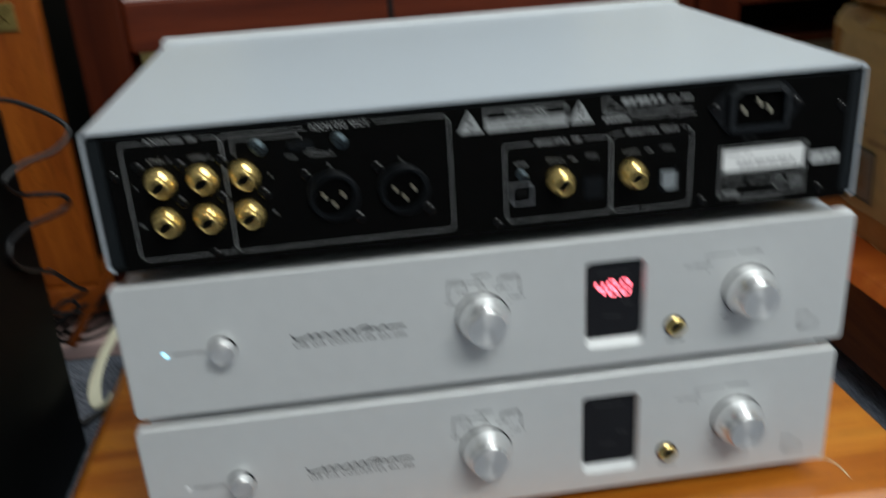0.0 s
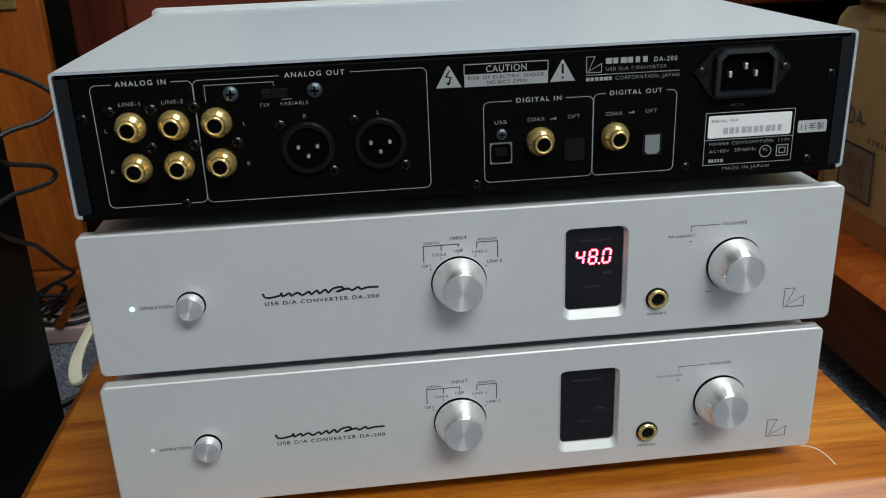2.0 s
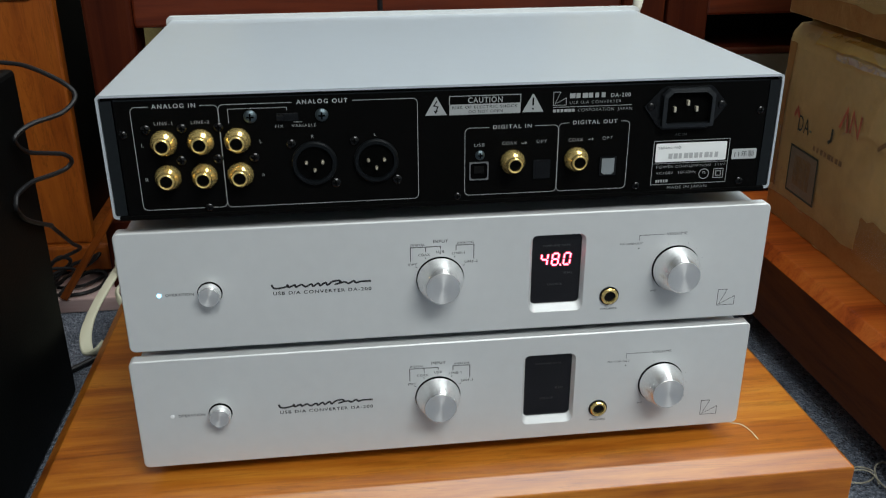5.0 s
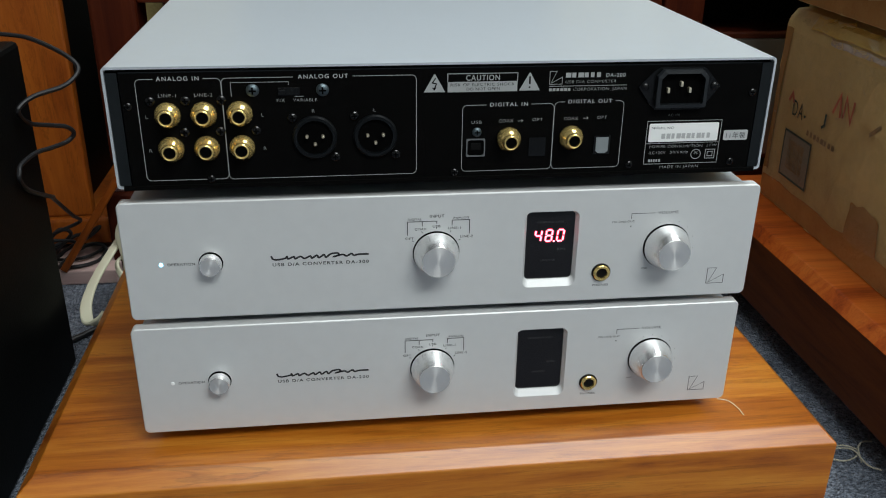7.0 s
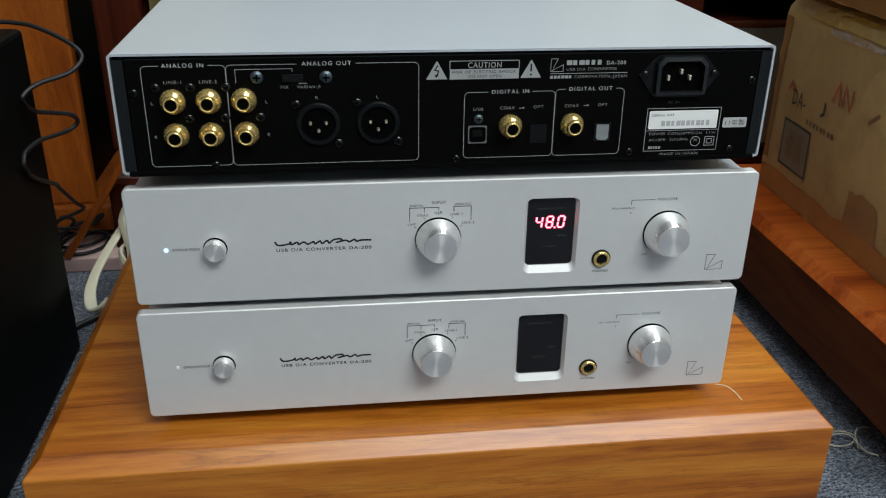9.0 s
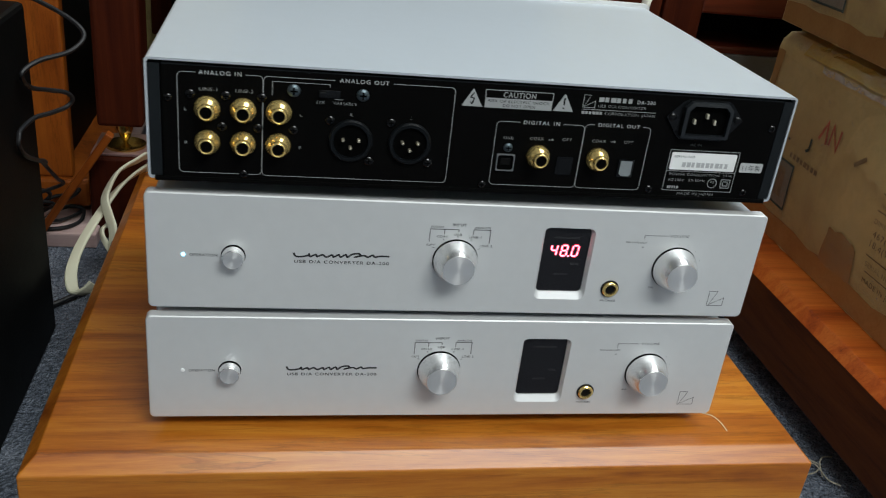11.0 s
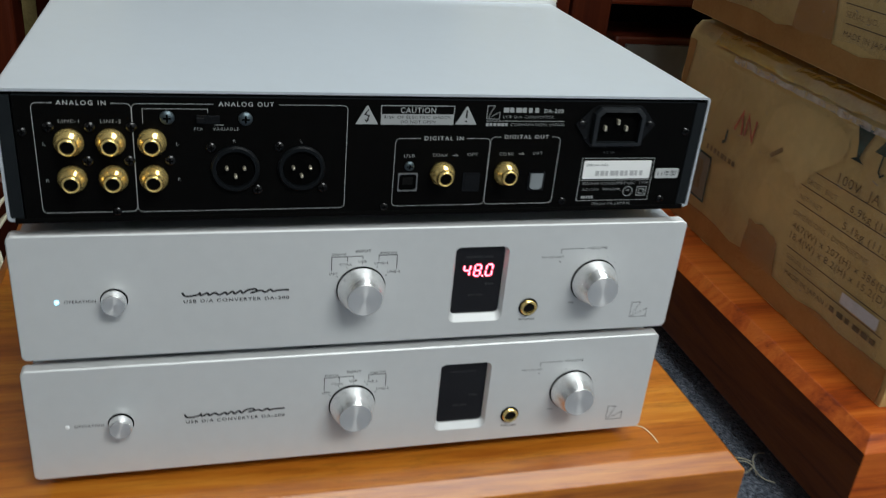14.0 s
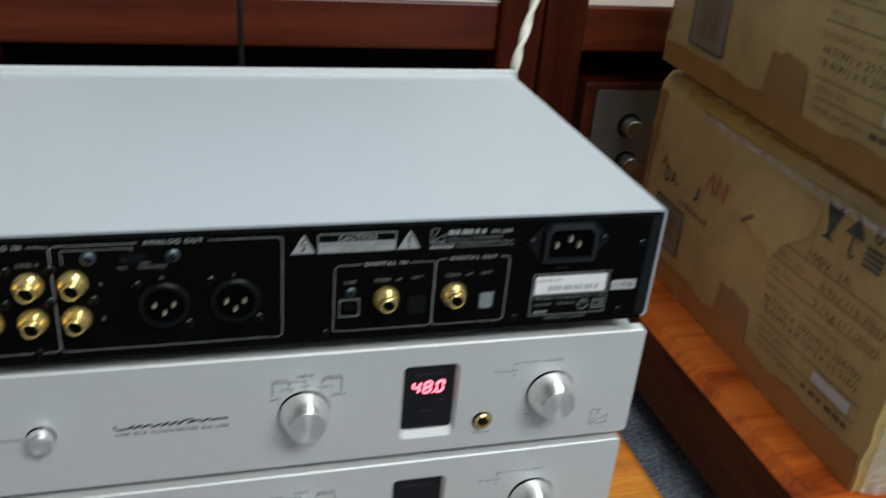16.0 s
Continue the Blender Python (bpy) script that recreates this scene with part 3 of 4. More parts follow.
def dome(parent, x, z, r, material, name="screw", cross=False, y=0.0):
    s = part(name, lathe([(r, y), (r * 0.97, y - r * 0.25), (r * 0.7, y - r * 0.5), (r * 0.3, y - r * 0.58)], x, z, 20), material, parent, "", True)
    if cross:
        b = box(x - r * 0.55, x + r * 0.55, y - r * 0.62, y - r * 0.5, z - r * 0.13, z + r * 0.13)
        box(x - r * 0.13, x + r * 0.13, y - r * 0.62, y - r * 0.5, z - r * 0.55, z + r * 0.55, bm=b)
        part("slot", b, VOID, s)
    return s


def phono(parent, x, z):
    body = [(0.0062, 0.0), (0.0066, -0.0010), (0.0067, -0.0020), (0.0064, -0.0034), (0.0057, -0.0048), (0.0050, -0.0060), (0.0044, -0.0067), (0.0042, -0.0072)]
    mouth = [(0.0042, -0.0086), (0.0040, -0.0092), (0.0036, -0.0095), (0.0031, -0.0093), (0.0029, -0.0086)]
    j = part("phono_socket", lathe(body + mouth, x, z, 40), GOLD, parent, "gold-plated phono socket", True)
    part("bore", lathe([(0.0030, -0.0084), (0.0029, -0.0087)], x, z, 28), VOID, j)
    return j


def frame_line(x0, x1, z0, z1, gaps, r=0.0025):
    """A printed rounded frame, with gaps in its top side for lettering."""
    b = bmesh.new()
    g0, g1 = gaps
    w, y = 0.00030, -0.0001
    path = [(g1, z1)] + arc(x1 - r, z1 - r, r, 90, 0) + arc(x1 - r, z0 + r, r, 0, -90) + arc(x0 + r, z0 + r, r, -90, -180) + arc(x0 + r, z1 - r, r, 180, 90) + [(g0, z1)]
    return stroke(path, w, y, b)


def rear_converter(m):
    """The converter that stands back to front on top: case, rear panel, sockets, print."""
    base = thing("converter", m, "silver digital converter turned to show its black socket panel", "converter", "stacked converters")
    W, H = 0.1795, 0.0650
    b = bmesh.new()
    out, inn = rounded(-W, W, 0.0, H, 0.0022), rounded(-W + 0.0013, W - 0.0013, 0.0013, H - 0.0013, 0.0014)
    rings = loops(b, [(inn, 0.006), (inn, 0.0), (out, 0.0), (out, DEPTH - 0.007)])
    b.faces.new(rings[-1])
    bmesh.ops.recalc_face_normals(b, faces=b.faces[:])
    part("case", b, COVER, base, "satin silver sheet-metal case")
    part("front_panel", prism(rounded(-0.182, 0.182, -0.0025, 0.0676, 0.0032), DEPTH - 0.007, DEPTH), SILVER, base, "silver aluminium front panel seen from behind")
    for fx in (-0.14, 0.14):
        for fy in (0.055, 0.215):
            part("foot", lathe([(0.017, -0.0098), (0.0185, -0.008), (0.0185, 0.0)], fx, fy, 28, axis="z"), RUBBER, base, "black rubber foot", True)
    part("bottom_plate", box(-0.1762, 0.1762, -0.0004, DEPTH - 0.008, -0.0010, 0.0015, 0.0003), BLACK, base, "black bottom plate")
    part("backing", box(-0.1782, 0.1782, 0.0045, 0.0060, 0.0014, 0.0636), BLACK, base)
    panel = part("rear_panel", prism(rounded(-0.1712, 0.1712, 0.0016, 0.0618, 0.0006), 0.0, 0.0045), BLACK, base, "black rear panel with white lettering")
    part("panel_lip", box(-0.1712, 0.1712, -0.0002, 0.0045, 0.0619, 0.0622), FLANGE, base)
    for s in (-1, 1):
        part("side_flange", box(min(s * 0.1780, s * 0.1722), max(s * 0.1780, s * 0.1722), 0.0008, 0.0045, 0.0016, 0.0618), FLANGE, base, "dark grey folded flange")
    y = -0.0001
    W_ = WHITE_INK
    for fr in ((-0.1636, -0.1210, 0.0043, 0.0586, (-0.1545, -0.1298)), (-0.1208, -0.0202, 0.0040, 0.0586, (-0.0842, -0.0536)), (0.0048, 0.0553, 0.0043, 0.0416, (0.0178, 0.0424)), (0.0555, 0.0945, 0.0043, 0.0424, (0.0610, 0.0895))):
        part("frame_line", frame_line(*fr), W_, panel)
    b = stroke([(-0.1162, 0.0490), (-0.1162, 0.0562), (-0.0868, 0.0562), (-0.0868, 0.0545)], 0.00026, y)
    stroke([(-0.0838, 0.0484), (-0.0795, 0.0484)], 0.00026, y, b)
    part("frame_line", b, W_, panel)
    for words, x0, x1, z, h in (("ANALOG IN", -0.1530, -0.1318, 0.0577, 0.0022), ("ANALOG OUT", -0.0818, -0.0560, 0.0577, 0.0022), ("DIGITAL IN", 0.0198, 0.0405, 0.0407, 0.0021), ("DIGITAL OUT", 0.0630, 0.0875, 0.0415, 0.0021),
                                ("LINE-1", -0.1528, -0.1440, 0.0492, 0.0018), ("LINE-2", -0.1348, -0.1258, 0.0492, 0.0018), ("L", -0.1603, -0.1592, 0.0382, 0.0018), ("R", -0.1606, -0.1592, 0.0200, 0.0018), ("L", -0.1016, -0.1005, 0.0380, 0.0018), ("R", -0.1016, -0.1002, 0.0199, 0.0018),
                                ("FIX", -0.0932, -0.0892, 0.0456, 0.0017), ("VARIABLE", -0.0848, -0.0725, 0.0456, 0.0017), ("R", -0.0754, -0.0740, 0.0396, 0.0018), ("L", -0.0430, -0.0419, 0.0394, 0.0018), ("USB", 0.0098, 0.0153, 0.0313, 0.0018), ("COAX", 0.0249, 0.0328, 0.0317, 0.0018), ("OPT", 0.0436, 0.0492, 0.0320, 0.0018), ("COAX", 0.0612, 0.0690, 0.0321, 0.0018), ("OPT", 0.0800, 0.0855, 0.0324, 0.0018),
                                ("DA-200", 0.0830, 0.0937, 0.0557, 0.0021), ("USB D/A CONVERTER", 0.0607, 0.0888, 0.0526, 0.0016), ("CORPORATION, JAPAN", 0.0653, 0.0950, 0.0484, 0.0017), ("MADE IN JAPAN", 0.1192, 0.1420, 0.0024, 0.0017), ("POWER CONSUMPTION", 0.1118, 0.1430, 0.0146, 0.0016), ("11W", 0.1458, 0.1515, 0.0147, 0.0016), ("AC100V", 0.1118, 0.1217, 0.0110, 0.0016), ("50/60Hz", 0.1244, 0.1350, 0.0111, 0.0016)):
        part("lettering", text(words, x0, z, h, y, x1, bold=0.010 if h > 0.002 else -0.022, gap=1.3 if h > 0.002 else 1.15), CLEAR_INK if h > 0.002 else W_, panel)
    part("lettering", text("AC IN", 0.1205, 0.0330, 0.0014, y, 0.1272), DIM_INK, panel)
    part("name_plate", bars(0.0606, 0.0812, 0.0557, 0.0026, y, 6), W_, panel, "pale bars of maker's lettering")
    part("name_plate", bars(0.0517, 0.0642, 0.0484, 0.0016, y, 6), W_, panel, "pale bars of small lettering")
    part("name_plate", bars(0.1120, 0.1192, 0.0064, 0.0016, y, 5), W_, panel, "pale bars of small lettering")
    part("emblem", stroke([(0.0518, 0.0522), (0.0518, 0.0592), (0.0556, 0.0592), (0.0526, 0.0527), (0.0587, 0.0560), (0.0587, 0.0522)], 0.0003, y, close=True), W_, panel)
    part("rule", stroke([(0.0518, 0.0511), (0.0950, 0.0511)], 0.0003, y), W_, panel)
    # warning signs and caution plate
    for tx in (-0.0105, 0.0409):
        tri = part("warning_triangle", prism([(tx - 0.0057, 0.0491), (tx + 0.0057, 0.0491), (tx + 0.0003, 0.0587), (tx - 0.0003, 0.0587)], y, 0.0), W_, panel, "pale warning triangle")
        if tx < 0:
            sign = stroke([(tx + 0.0006, 0.0568), (tx - 0.0012, 0.0541), (tx + 0.0010, 0.0536), (tx - 0.0002, 0.0508)], 0.0006, -0.0002)
            stroke([(tx - 0.0011, 0.0516), (tx - 0.0002, 0.0504), (tx + 0.0008, 0.0517)], 0.0005, -0.0002, sign)
        else:
            sign = stroke([(tx, 0.0568), (tx, 0.0526)], 0.0009, -0.0002)
            stroke([(tx, 0.0513), (tx, 0.0504)], 0.0009, -0.0002, sign)
        part("sign", sign, BLACK, tri)
    plate = part("caution_plate", prism([(-0.0035, 0.0489), (0.0342, 0.0489), (0.0342, 0.0544), (-0.0035, 0.0544)], y, 0.0), W_, panel, "pale caution plate")
    part("plate_line", stroke([(-0.0035, 0.0544), (-0.0035, 0.0588), (0.0342, 0.0588), (0.0342, 0.0544)], 0.0004, y), W_, plate)
    part("lettering", text("CAUTION", 0.0063, 0.0551, 0.0030, -0.0002, 0.0245, bold=0.012), W_, plate)
    part("lettering", text("RISK OF ELECTRIC SHOCK", -0.0020, 0.0521, 0.0016, -0.0002, 0.0327), BLACK, plate)
    part("lettering", text("DO NOT OPEN", 0.0067, 0.0497, 0.0016, -0.0002, 0.0246), BLACK, plate)
    # rating plate
    part("rating_frame", stroke([(0.1093, 0.0052), (0.1093, 0.0302), (0.1527, 0.0302), (0.1527, 0.0052)], 0.0003, y, close=True), W_, panel)
    part("rule", stroke([(0.1093, 0.0173), (0.1527, 0.0173)], 0.0003, y), W_, panel)
    serial = part("serial_label", prism(rounded(0.1106, 0.1512, 0.0182, 0.0288, 0.0008, 3), -0.0003, 0.0), LABEL, panel, "white serial label")
    part("lettering", text("SERIAL NO", 0.1120, 0.0257, 0.0014, -0.0004, 0.1248), FAINT, serial)
    part("small_print", bars(0.1180, 0.1475, 0.0200, 0.0030, -0.0004, 10), GREY_BAR, serial)
    year = part("year_label", prism(rounded(0.1547, 0.1690, 0.0182, 0.0240, 0.0008, 3), -0.0003, 0.0), YEAR_LABEL, panel, "small pale grey year label")
    b = text("11\u5e74\u88fd", 0.1562, 0.0196, 0.0028, -0.0004, 0.1676)
    part("lettering", b, FAINT, year)
    part("mark", stroke(arc(0.1397, 0.0104, 0.0028, 0, 345, 20), 0.0004, y, close=True), W_, panel)
    part("mark", text("PS", 0.1397, 0.0104, 0.0015, y, centre=True), W_, panel)
    b = stroke([(0.1453, 0.0078), (0.1453, 0.0130), (0.1508, 0.0130), (0.1508, 0.0078)], 0.0004, y, close=True)
    stroke([(0.1466, 0.0091), (0.1466, 0.0117), (0.1495, 0.0117), (0.1495, 0.0091)], 0.0004, y, b, close=True)
    part("mark", b, W_, panel)
    # sockets
    for x in (-0.1490, -0.1308, -0.1126):
        for z in (0.0402, 0.0220):
            phono(base, x, z)
    for x in (0.0305, 0.0655):
        phono(base, x, 0.0226)
    for x, z in ((-0.1573, 0.0472), (-0.1396, 0.0472), (-0.1215, 0.0472), (-0.1416, 0.0305), (-0.1232, 0.0306), (-0.1049, 0.0306), (-0.0858, 0.0370), (-0.0640, 0.0150), (-0.0534, 0.0374), (-0.0316, 0.0155)):
        dome(base, x, z, 0.0026, SCREW, cross=True)
    for x, z in ((0.0368, 0.0324), (0.0734, 0.0331)):
        b = stroke([(x - 0.0014, z - 0.0002), (x + 0.0014, z)], 0.0003, y)
        stroke([(x + 0.0006, z + 0.0006), (x + 0.0014, z), (x + 0.0006, z - 0.0006)], 0.0003, y, b)
        part("arrow", b, W_, panel)
    for x, z in ((-0.1685, 0.0448), (-0.1304, 0.0045), (0.0008, 0.0041), (0.1007, 0.0053), (0.1607, 0.0054), (0.1679, 0.0457)):
        dome(base, x, z, 0.0022, SCREW, cross=True)
    for x, z in ((-0.1053, 0.0520), (-0.0694, 0.0516)):
        dome(base, x, z, 0.0034, ZINC, "plated_screw", True)
    dome(base, 0.0129, 0.0266, 0.0026, ZINC, "plated_screw", True)
    part("slide_switch", box(-0.0924, -0.0812, -0.0004, 0.0, 0.0490, 0.0532, 0.0002), PLASTIC, base, "small black slide switch")
    part("switch_lever", box(-0.0922, -0.0884, -0.0022, -0.0004, 0.0497, 0.0526, 0.0004), PLASTIC, base)
    for x in (-0.0745, -0.0424):
        ring = part("balanced_socket", lathe([(0.0118, 0.0), (0.0118, -0.0016), (0.0110, -0.0024), (0.0094, -0.0024), (0.0090, -0.0004)], x, 0.0262, 48), SATIN, base, "black three-pin balanced socket", True)
        part("well", lathe([(0.0091, -0.0008), (0.0090, -0.0009)], x, 0.0262, 40), VOID, ring)
        for px, pz in ((-0.0042, 0.0008), (0.0042, 0.0008), (0.0, -0.0034)):
            part("pin", lathe([(0.0009, -0.0008), (0.0009, -0.0034), (0.0005, -0.0040)], x + px, 0.0262 + pz, 12), PIN, ring, "bright pin", True)
    usb = bmesh.new()
    r = loops(usb, [(rounded(0.0072, 0.0175, 0.0130, 0.0229, 0.0004, 2), 0.0), (rounded(0.0072, 0.0175, 0.0130, 0.0229, 0.0004, 2), -0.0012), (rounded(0.0077, 0.0170, 0.0135, 0.0224, 0.0014, 2), -0.0012), (rounded(0.0077, 0.0170, 0.0135, 0.0224, 0.0014, 2), -0.0002)])
    port = part("usb_port", usb, PORT_STEEL, base, "square steel data port")
    part("well", prism(rounded(0.0077, 0.0170, 0.0135, 0.0224, 0.0014, 2), -0.0004, -0.0001), VOID, port)
    part("tongue", box(0.0096, 0.0151, -0.0010, 0.0, 0.0165, 0.0205, 0.0002), RUBBER, port)
    for x0, mat in ((0.0421, PLASTIC), (0.0790, OPT_GREY)):
        o = part("optical_port", prism(rounded(x0, x0 + 0.0094, 0.0122, 0.0229, 0.0004, 2), -0.0008, 0.0), PLASTIC, base, "square optical port")
        part("shutter", prism([(x0 + 0.0012, 0.0142), (x0 + 0.0026, 0.0130), (x0 + 0.0068, 0.0130), (x0 + 0.0082, 0.0142), (x0 + 0.0082, 0.0220), (x0 + 0.0012, 0.0220)], -0.0012, -0.0008), mat, o)
    # mains inlet
    ears = [(0.1015, 0.0500), (0.1100, 0.0590), (0.1130, 0.0606), (0.1375, 0.0606), (0.1400, 0.0590), (0.1480, 0.0498), (0.1405, 0.0395), (0.1375, 0.0370), (0.1125, 0.0370), (0.1090, 0.0398)]
    inlet = part("mains_inlet", prism(ears, -0.0012, 0.0), PLASTIC, base, "black three-pin mains inlet")
    b = bmesh.new()
    o1 = [(0.1117, 0.0388), (0.1390, 0.0388), (0.1397, 0.0396), (0.1397, 0.0560), (0.1362, 0.0596), (0.1144, 0.0596), (0.1110, 0.0560), (0.1110, 0.0396)]
    cx, cz = 0.12535, 0.0490
    i1 = [(cx + (x - cx) * 0.86, cz + (z - cz) * 0.82) for x, z in o1]
    loops(b, [(o1, -0.0012), (o1, -0.0044), (i1, -0.0048), (i1, -0.0014)])
    bmesh.ops.recalc_face_normals(b, faces=b.faces[:])
    part("shroud", b, INLET_RIM, inlet, "raised black shroud")
    part("well", prism(i1, -0.0015, -0.0012), VOID, inlet)
    for px, pz in ((0.1178, 0.0484), (0.1250, 0.0518), (0.1300, 0.0484)):
        part("pin", box(px - 0.0007, px + 0.0007, -0.0040, -0.0015, pz - 0.0014, pz + 0.0014, 0.0002), PIN, inlet, "steel pin")
    for x in (0.1052, 0.1447):
        dome(inlet, x, 0.0500, 0.0022, PLASTIC, y=-0.0012)
    return base


INLET_RIM = plain("inlet_plastic", (0.010, 0.012, 0.014), 0.32, 0.0, 0.05, spec=0.5)
PIN = plain("pale_pin", (0.86, 0.78, 0.60), 0.35, 0.8)
GREY_BAR = plain("grey_bar", (0.42, 0.42, 0.42), 0.6)
OPT_GREY = plain("grey_shutter", (0.20, 0.22, 0.23), 0.35)
rear_converter(pose(0.0018, -0.0010, BOTTOM + 0.1565, 0, 0, 0.33))


# ---- cartons on the far platform ----
def side_x(y, z, d, h):
    """How far the carton's long side stands out: it bulges, and its upper edge is crushed inwards."""
    y, z = min(max(y, 0), d), min(max(z, 0), h)
    return -0.004 * math.sin(math.pi * y / d) * math.sin(math.pi * z / h) + 0.55 * max(0, z - 0.184) + 3.2 * max(0, z - 0.196)


def carton(m, w, d, h, label, dent):
    """Old corrugated carton with dented edges; its long side faces -x, y runs along it."""
    base = thing("carton", m, label, "carton", "stacked cartons")
    b = bmesh.new()
    bmesh.ops.create_cube(b, size=1, matrix=Matrix.LocRotScale((w / 2, d / 2, h / 2), None, (w, d, h)))
    bmesh.ops.subdivide_edges(b, edges=b.edges[:], cuts=23, use_grid_fill=True)
    for v in b.verts:
        p = v.co.copy()
        edge = sum(1 for a, s in ((p.x, w), (p.y, d), (p.z, h)) if min(a, s - a) < 0.003)
        if p.x < 1e-4:
            v.co.x += side_x(p.y, p.z, d, h) + 0.0003 * noise.noise(p * 22)
        if p.z > h - 1e-4:
            v.co.z += 0.0020 * noise.noise(p * 18) - dent * max(0, 1 - p.x / 0.05) * (0.5 + 0.5 * noise.noise(p * 9))
        if edge >= 2:
            v.co += Vector((0.0020 * noise.noise(p * 60), 0.0025 * noise.noise(p * 55 + Vector((7, 0, 0))), 0.0020 * noise.noise(p * 50 + Vector((0, 9, 0))) * (p.z > 0.001)))
    part("body", b, KRAFT, base, "brown corrugated card with worn edges", True)
    return base


def to_side(bm, d, lift, long):
    """Turn a drawing in x, z (read from -y) onto the side at x=0 (read from -x), stretched a little along it."""
    for v in bm.verts:
        y = d - v.co.x
        z = max(0.001, v.co.z - 0.23 * (long - 1) * y)
        y = min(y * long, d - 0.002)
        v.co = (side_x(y, z, d, CH) - lift - 0.0004, y, z)
    bmesh.ops.recalc_face_normals(bm, faces=bm.faces[:])
    return bm


def patch(points, n=8):
    """A flat shape, cut finely enough to follow the bulging side."""
    b = bmesh.new()
    b.faces.new([b.verts.new((x, 0, z)) for x, z in points])
    bmesh.ops.triangulate(b, faces=b.faces[:])
    bmesh.ops.subdivide_edges(b, edges=b.edges[:], cuts=n, use_grid_fill=True)
    return b


def ragged(x0, x1, z0, z1, seed, amp=0.004, n=14):
    """A torn strip: both long sides uneven."""
    rnd = random.Random(seed)
    b = bmesh.new()
    low = [b.verts.new((x0 + (x1 - x0) * i / n, 0, z0 + rnd.uniform(0, amp) * (z0 > 0.005))) for i in range(n + 1)]
    top = [b.verts.new((x0 + (x1 - x0) * i / n, 0, z1 + rnd.uniform(-amp, amp))) for i in range(n + 1)]
    for i in range(n):
        b.faces.new((low[i], low[i + 1], top[i + 1], top[i]))
    bmesh.ops.subdivide_edges(b, edges=b.edges[:], cuts=2, use_grid_fill=True)
    return b


CW, CD, CH = 0.467, 0.386, 0.205


def blot(points, seed, amp=0.003):
    """An irregular outline: wandering points between the given corners."""
    rnd = random.Random(seed)
    out = []
    for (ax, az), (bx, bz) in zip(points, points[1:] + points[:1]):
        for i in range(5):
            f = i / 5
            out.append((ax + (bx - ax) * f + rnd.uniform(-amp, amp), az + (bz - az) * f + rnd.uniform(-amp, amp)))
    return out


def printed_carton(m, label, dent, upper):
    base = carton(m, CW, CD, CH, label, dent)
    D = CD
    up = -0.006 if upper else 0.0

    def lay(name, bm, material, parent=base, lift=0.0008, label="", kind=""):
        return tagged(part(name, to_side(bm, D, lift, 1.058 if upper else 1.04), material, parent, label), kind=kind)

    # packing tape and torn places
    lay("tape", ragged(0.003, D - 0.004, 0.001, 0.0245 if upper else 0.027, 3, 0.0030), TAPE, lift=0.0005, label="band of brown packing tape")
    lay("tape", patch(blot([(0.003, 0.03), (0.026, 0.035), (0.024, 0.12), (0.030, 0.18), (0.003, 0.182)], 5, 0.002)), TAPE, lift=0.0005, label="brown packing tape")
    x0 = 0.192 if upper else 0.188
    lay("tape", patch(blot([(x0 - 0.002, 0.018), (x0 + 0.050, 0.018), (x0 + 0.046, 0.057), (x0 + 0.020, 0.062), (x0, 0.057)], 8, 0.002)), TAPE, lift=0.0006, label="torn scrap of brown tape")
    if upper:
        lay("peeled_patch", patch(blot([(0.100, 0.100), (0.130, 0.096), (0.150, 0.125), (0.120, 0.140)], 15)), PEELED, lift=0.0004, label="pale place where paper was torn off")
    else:
        lay("peeled_patch", patch(blot([(0.178, 0.128), (0.205, 0.124), (0.240, 0.112), (0.262, 0.135), (0.282, 0.152), (0.276, 0.172), (0.215, 0.176), (0.190, 0.165)], 11)), PEELED, lift=0.0004, label="pale place where paper was torn off")
        lay("tape", ragged(0.065, D - 0.002, 0.186, 0.199, 21, 0.002, 26), GOLD_TAPE, lift=0.0006, label="yellowed tape along the crushed edge")
        lay("torn_film", ragged(0.106, D - 0.004, 0.1788, 0.1848, 22, 0.0012, 30), FILM, lift=0.0010, label="torn edge of clear film")
        lay("torn_film", ragged(0.045, 0.095, 0.188, 0.194, 23, 0.002, 14), CLEAR, lift=0.0014, label="crumpled clear film")
    # grey label
    lx0, lx1, lz0, lz1 = (0.064, 0.124, 0.0325, 0.105) if upper else (0.0515, 0.1085, 0.038, 0.086)
    lab = lay("label", patch([(lx0, lz0), (lx1, lz0), (lx1, lz1), (lx0, lz1)]), GREY_LABEL, lift=0.0005, label="grey printed label under clear tape")
    lay("label_border", stroke([(lx0 + 0.001, lz0 + 0.001), (lx1 - 0.001, lz0 + 0.001), (lx1 - 0.001, lz1 - 0.001), (lx0 + 0.001, lz1 - 0.001)], 0.0022, 0, close=True), GREEN_INK, lab)
    lay("small_print", bars(lx0 + 0.012, lx1 - 0.012, lz0 + 0.010, lz1 - lz0 - 0.018, 0, 14), BROWN_FADED, lab, kind="stuff")
    if not upper:
        lay("lettering", text("DA-", 0.0595, 0.102, 0.016, 0, 0.0875), GREEN_INK)
        lay("small_print", bars(0.095, 0.150, 0.0915, 0.005, 0, 8), BROWN_FADED, kind="stuff")
        lay("red_mark", stroke([(0.134, 0.124), (0.142, 0.1425), (0.147, 0.123)], 0.0036, 0), RED_INK, label="remains of red stamped mark")
        lay("red_mark", stroke([(0.1515, 0.124), (0.152, 0.1425), (0.1645, 0.123), (0.1655, 0.142)], 0.0032, 0), RED_INK, label="remains of red stamped mark")
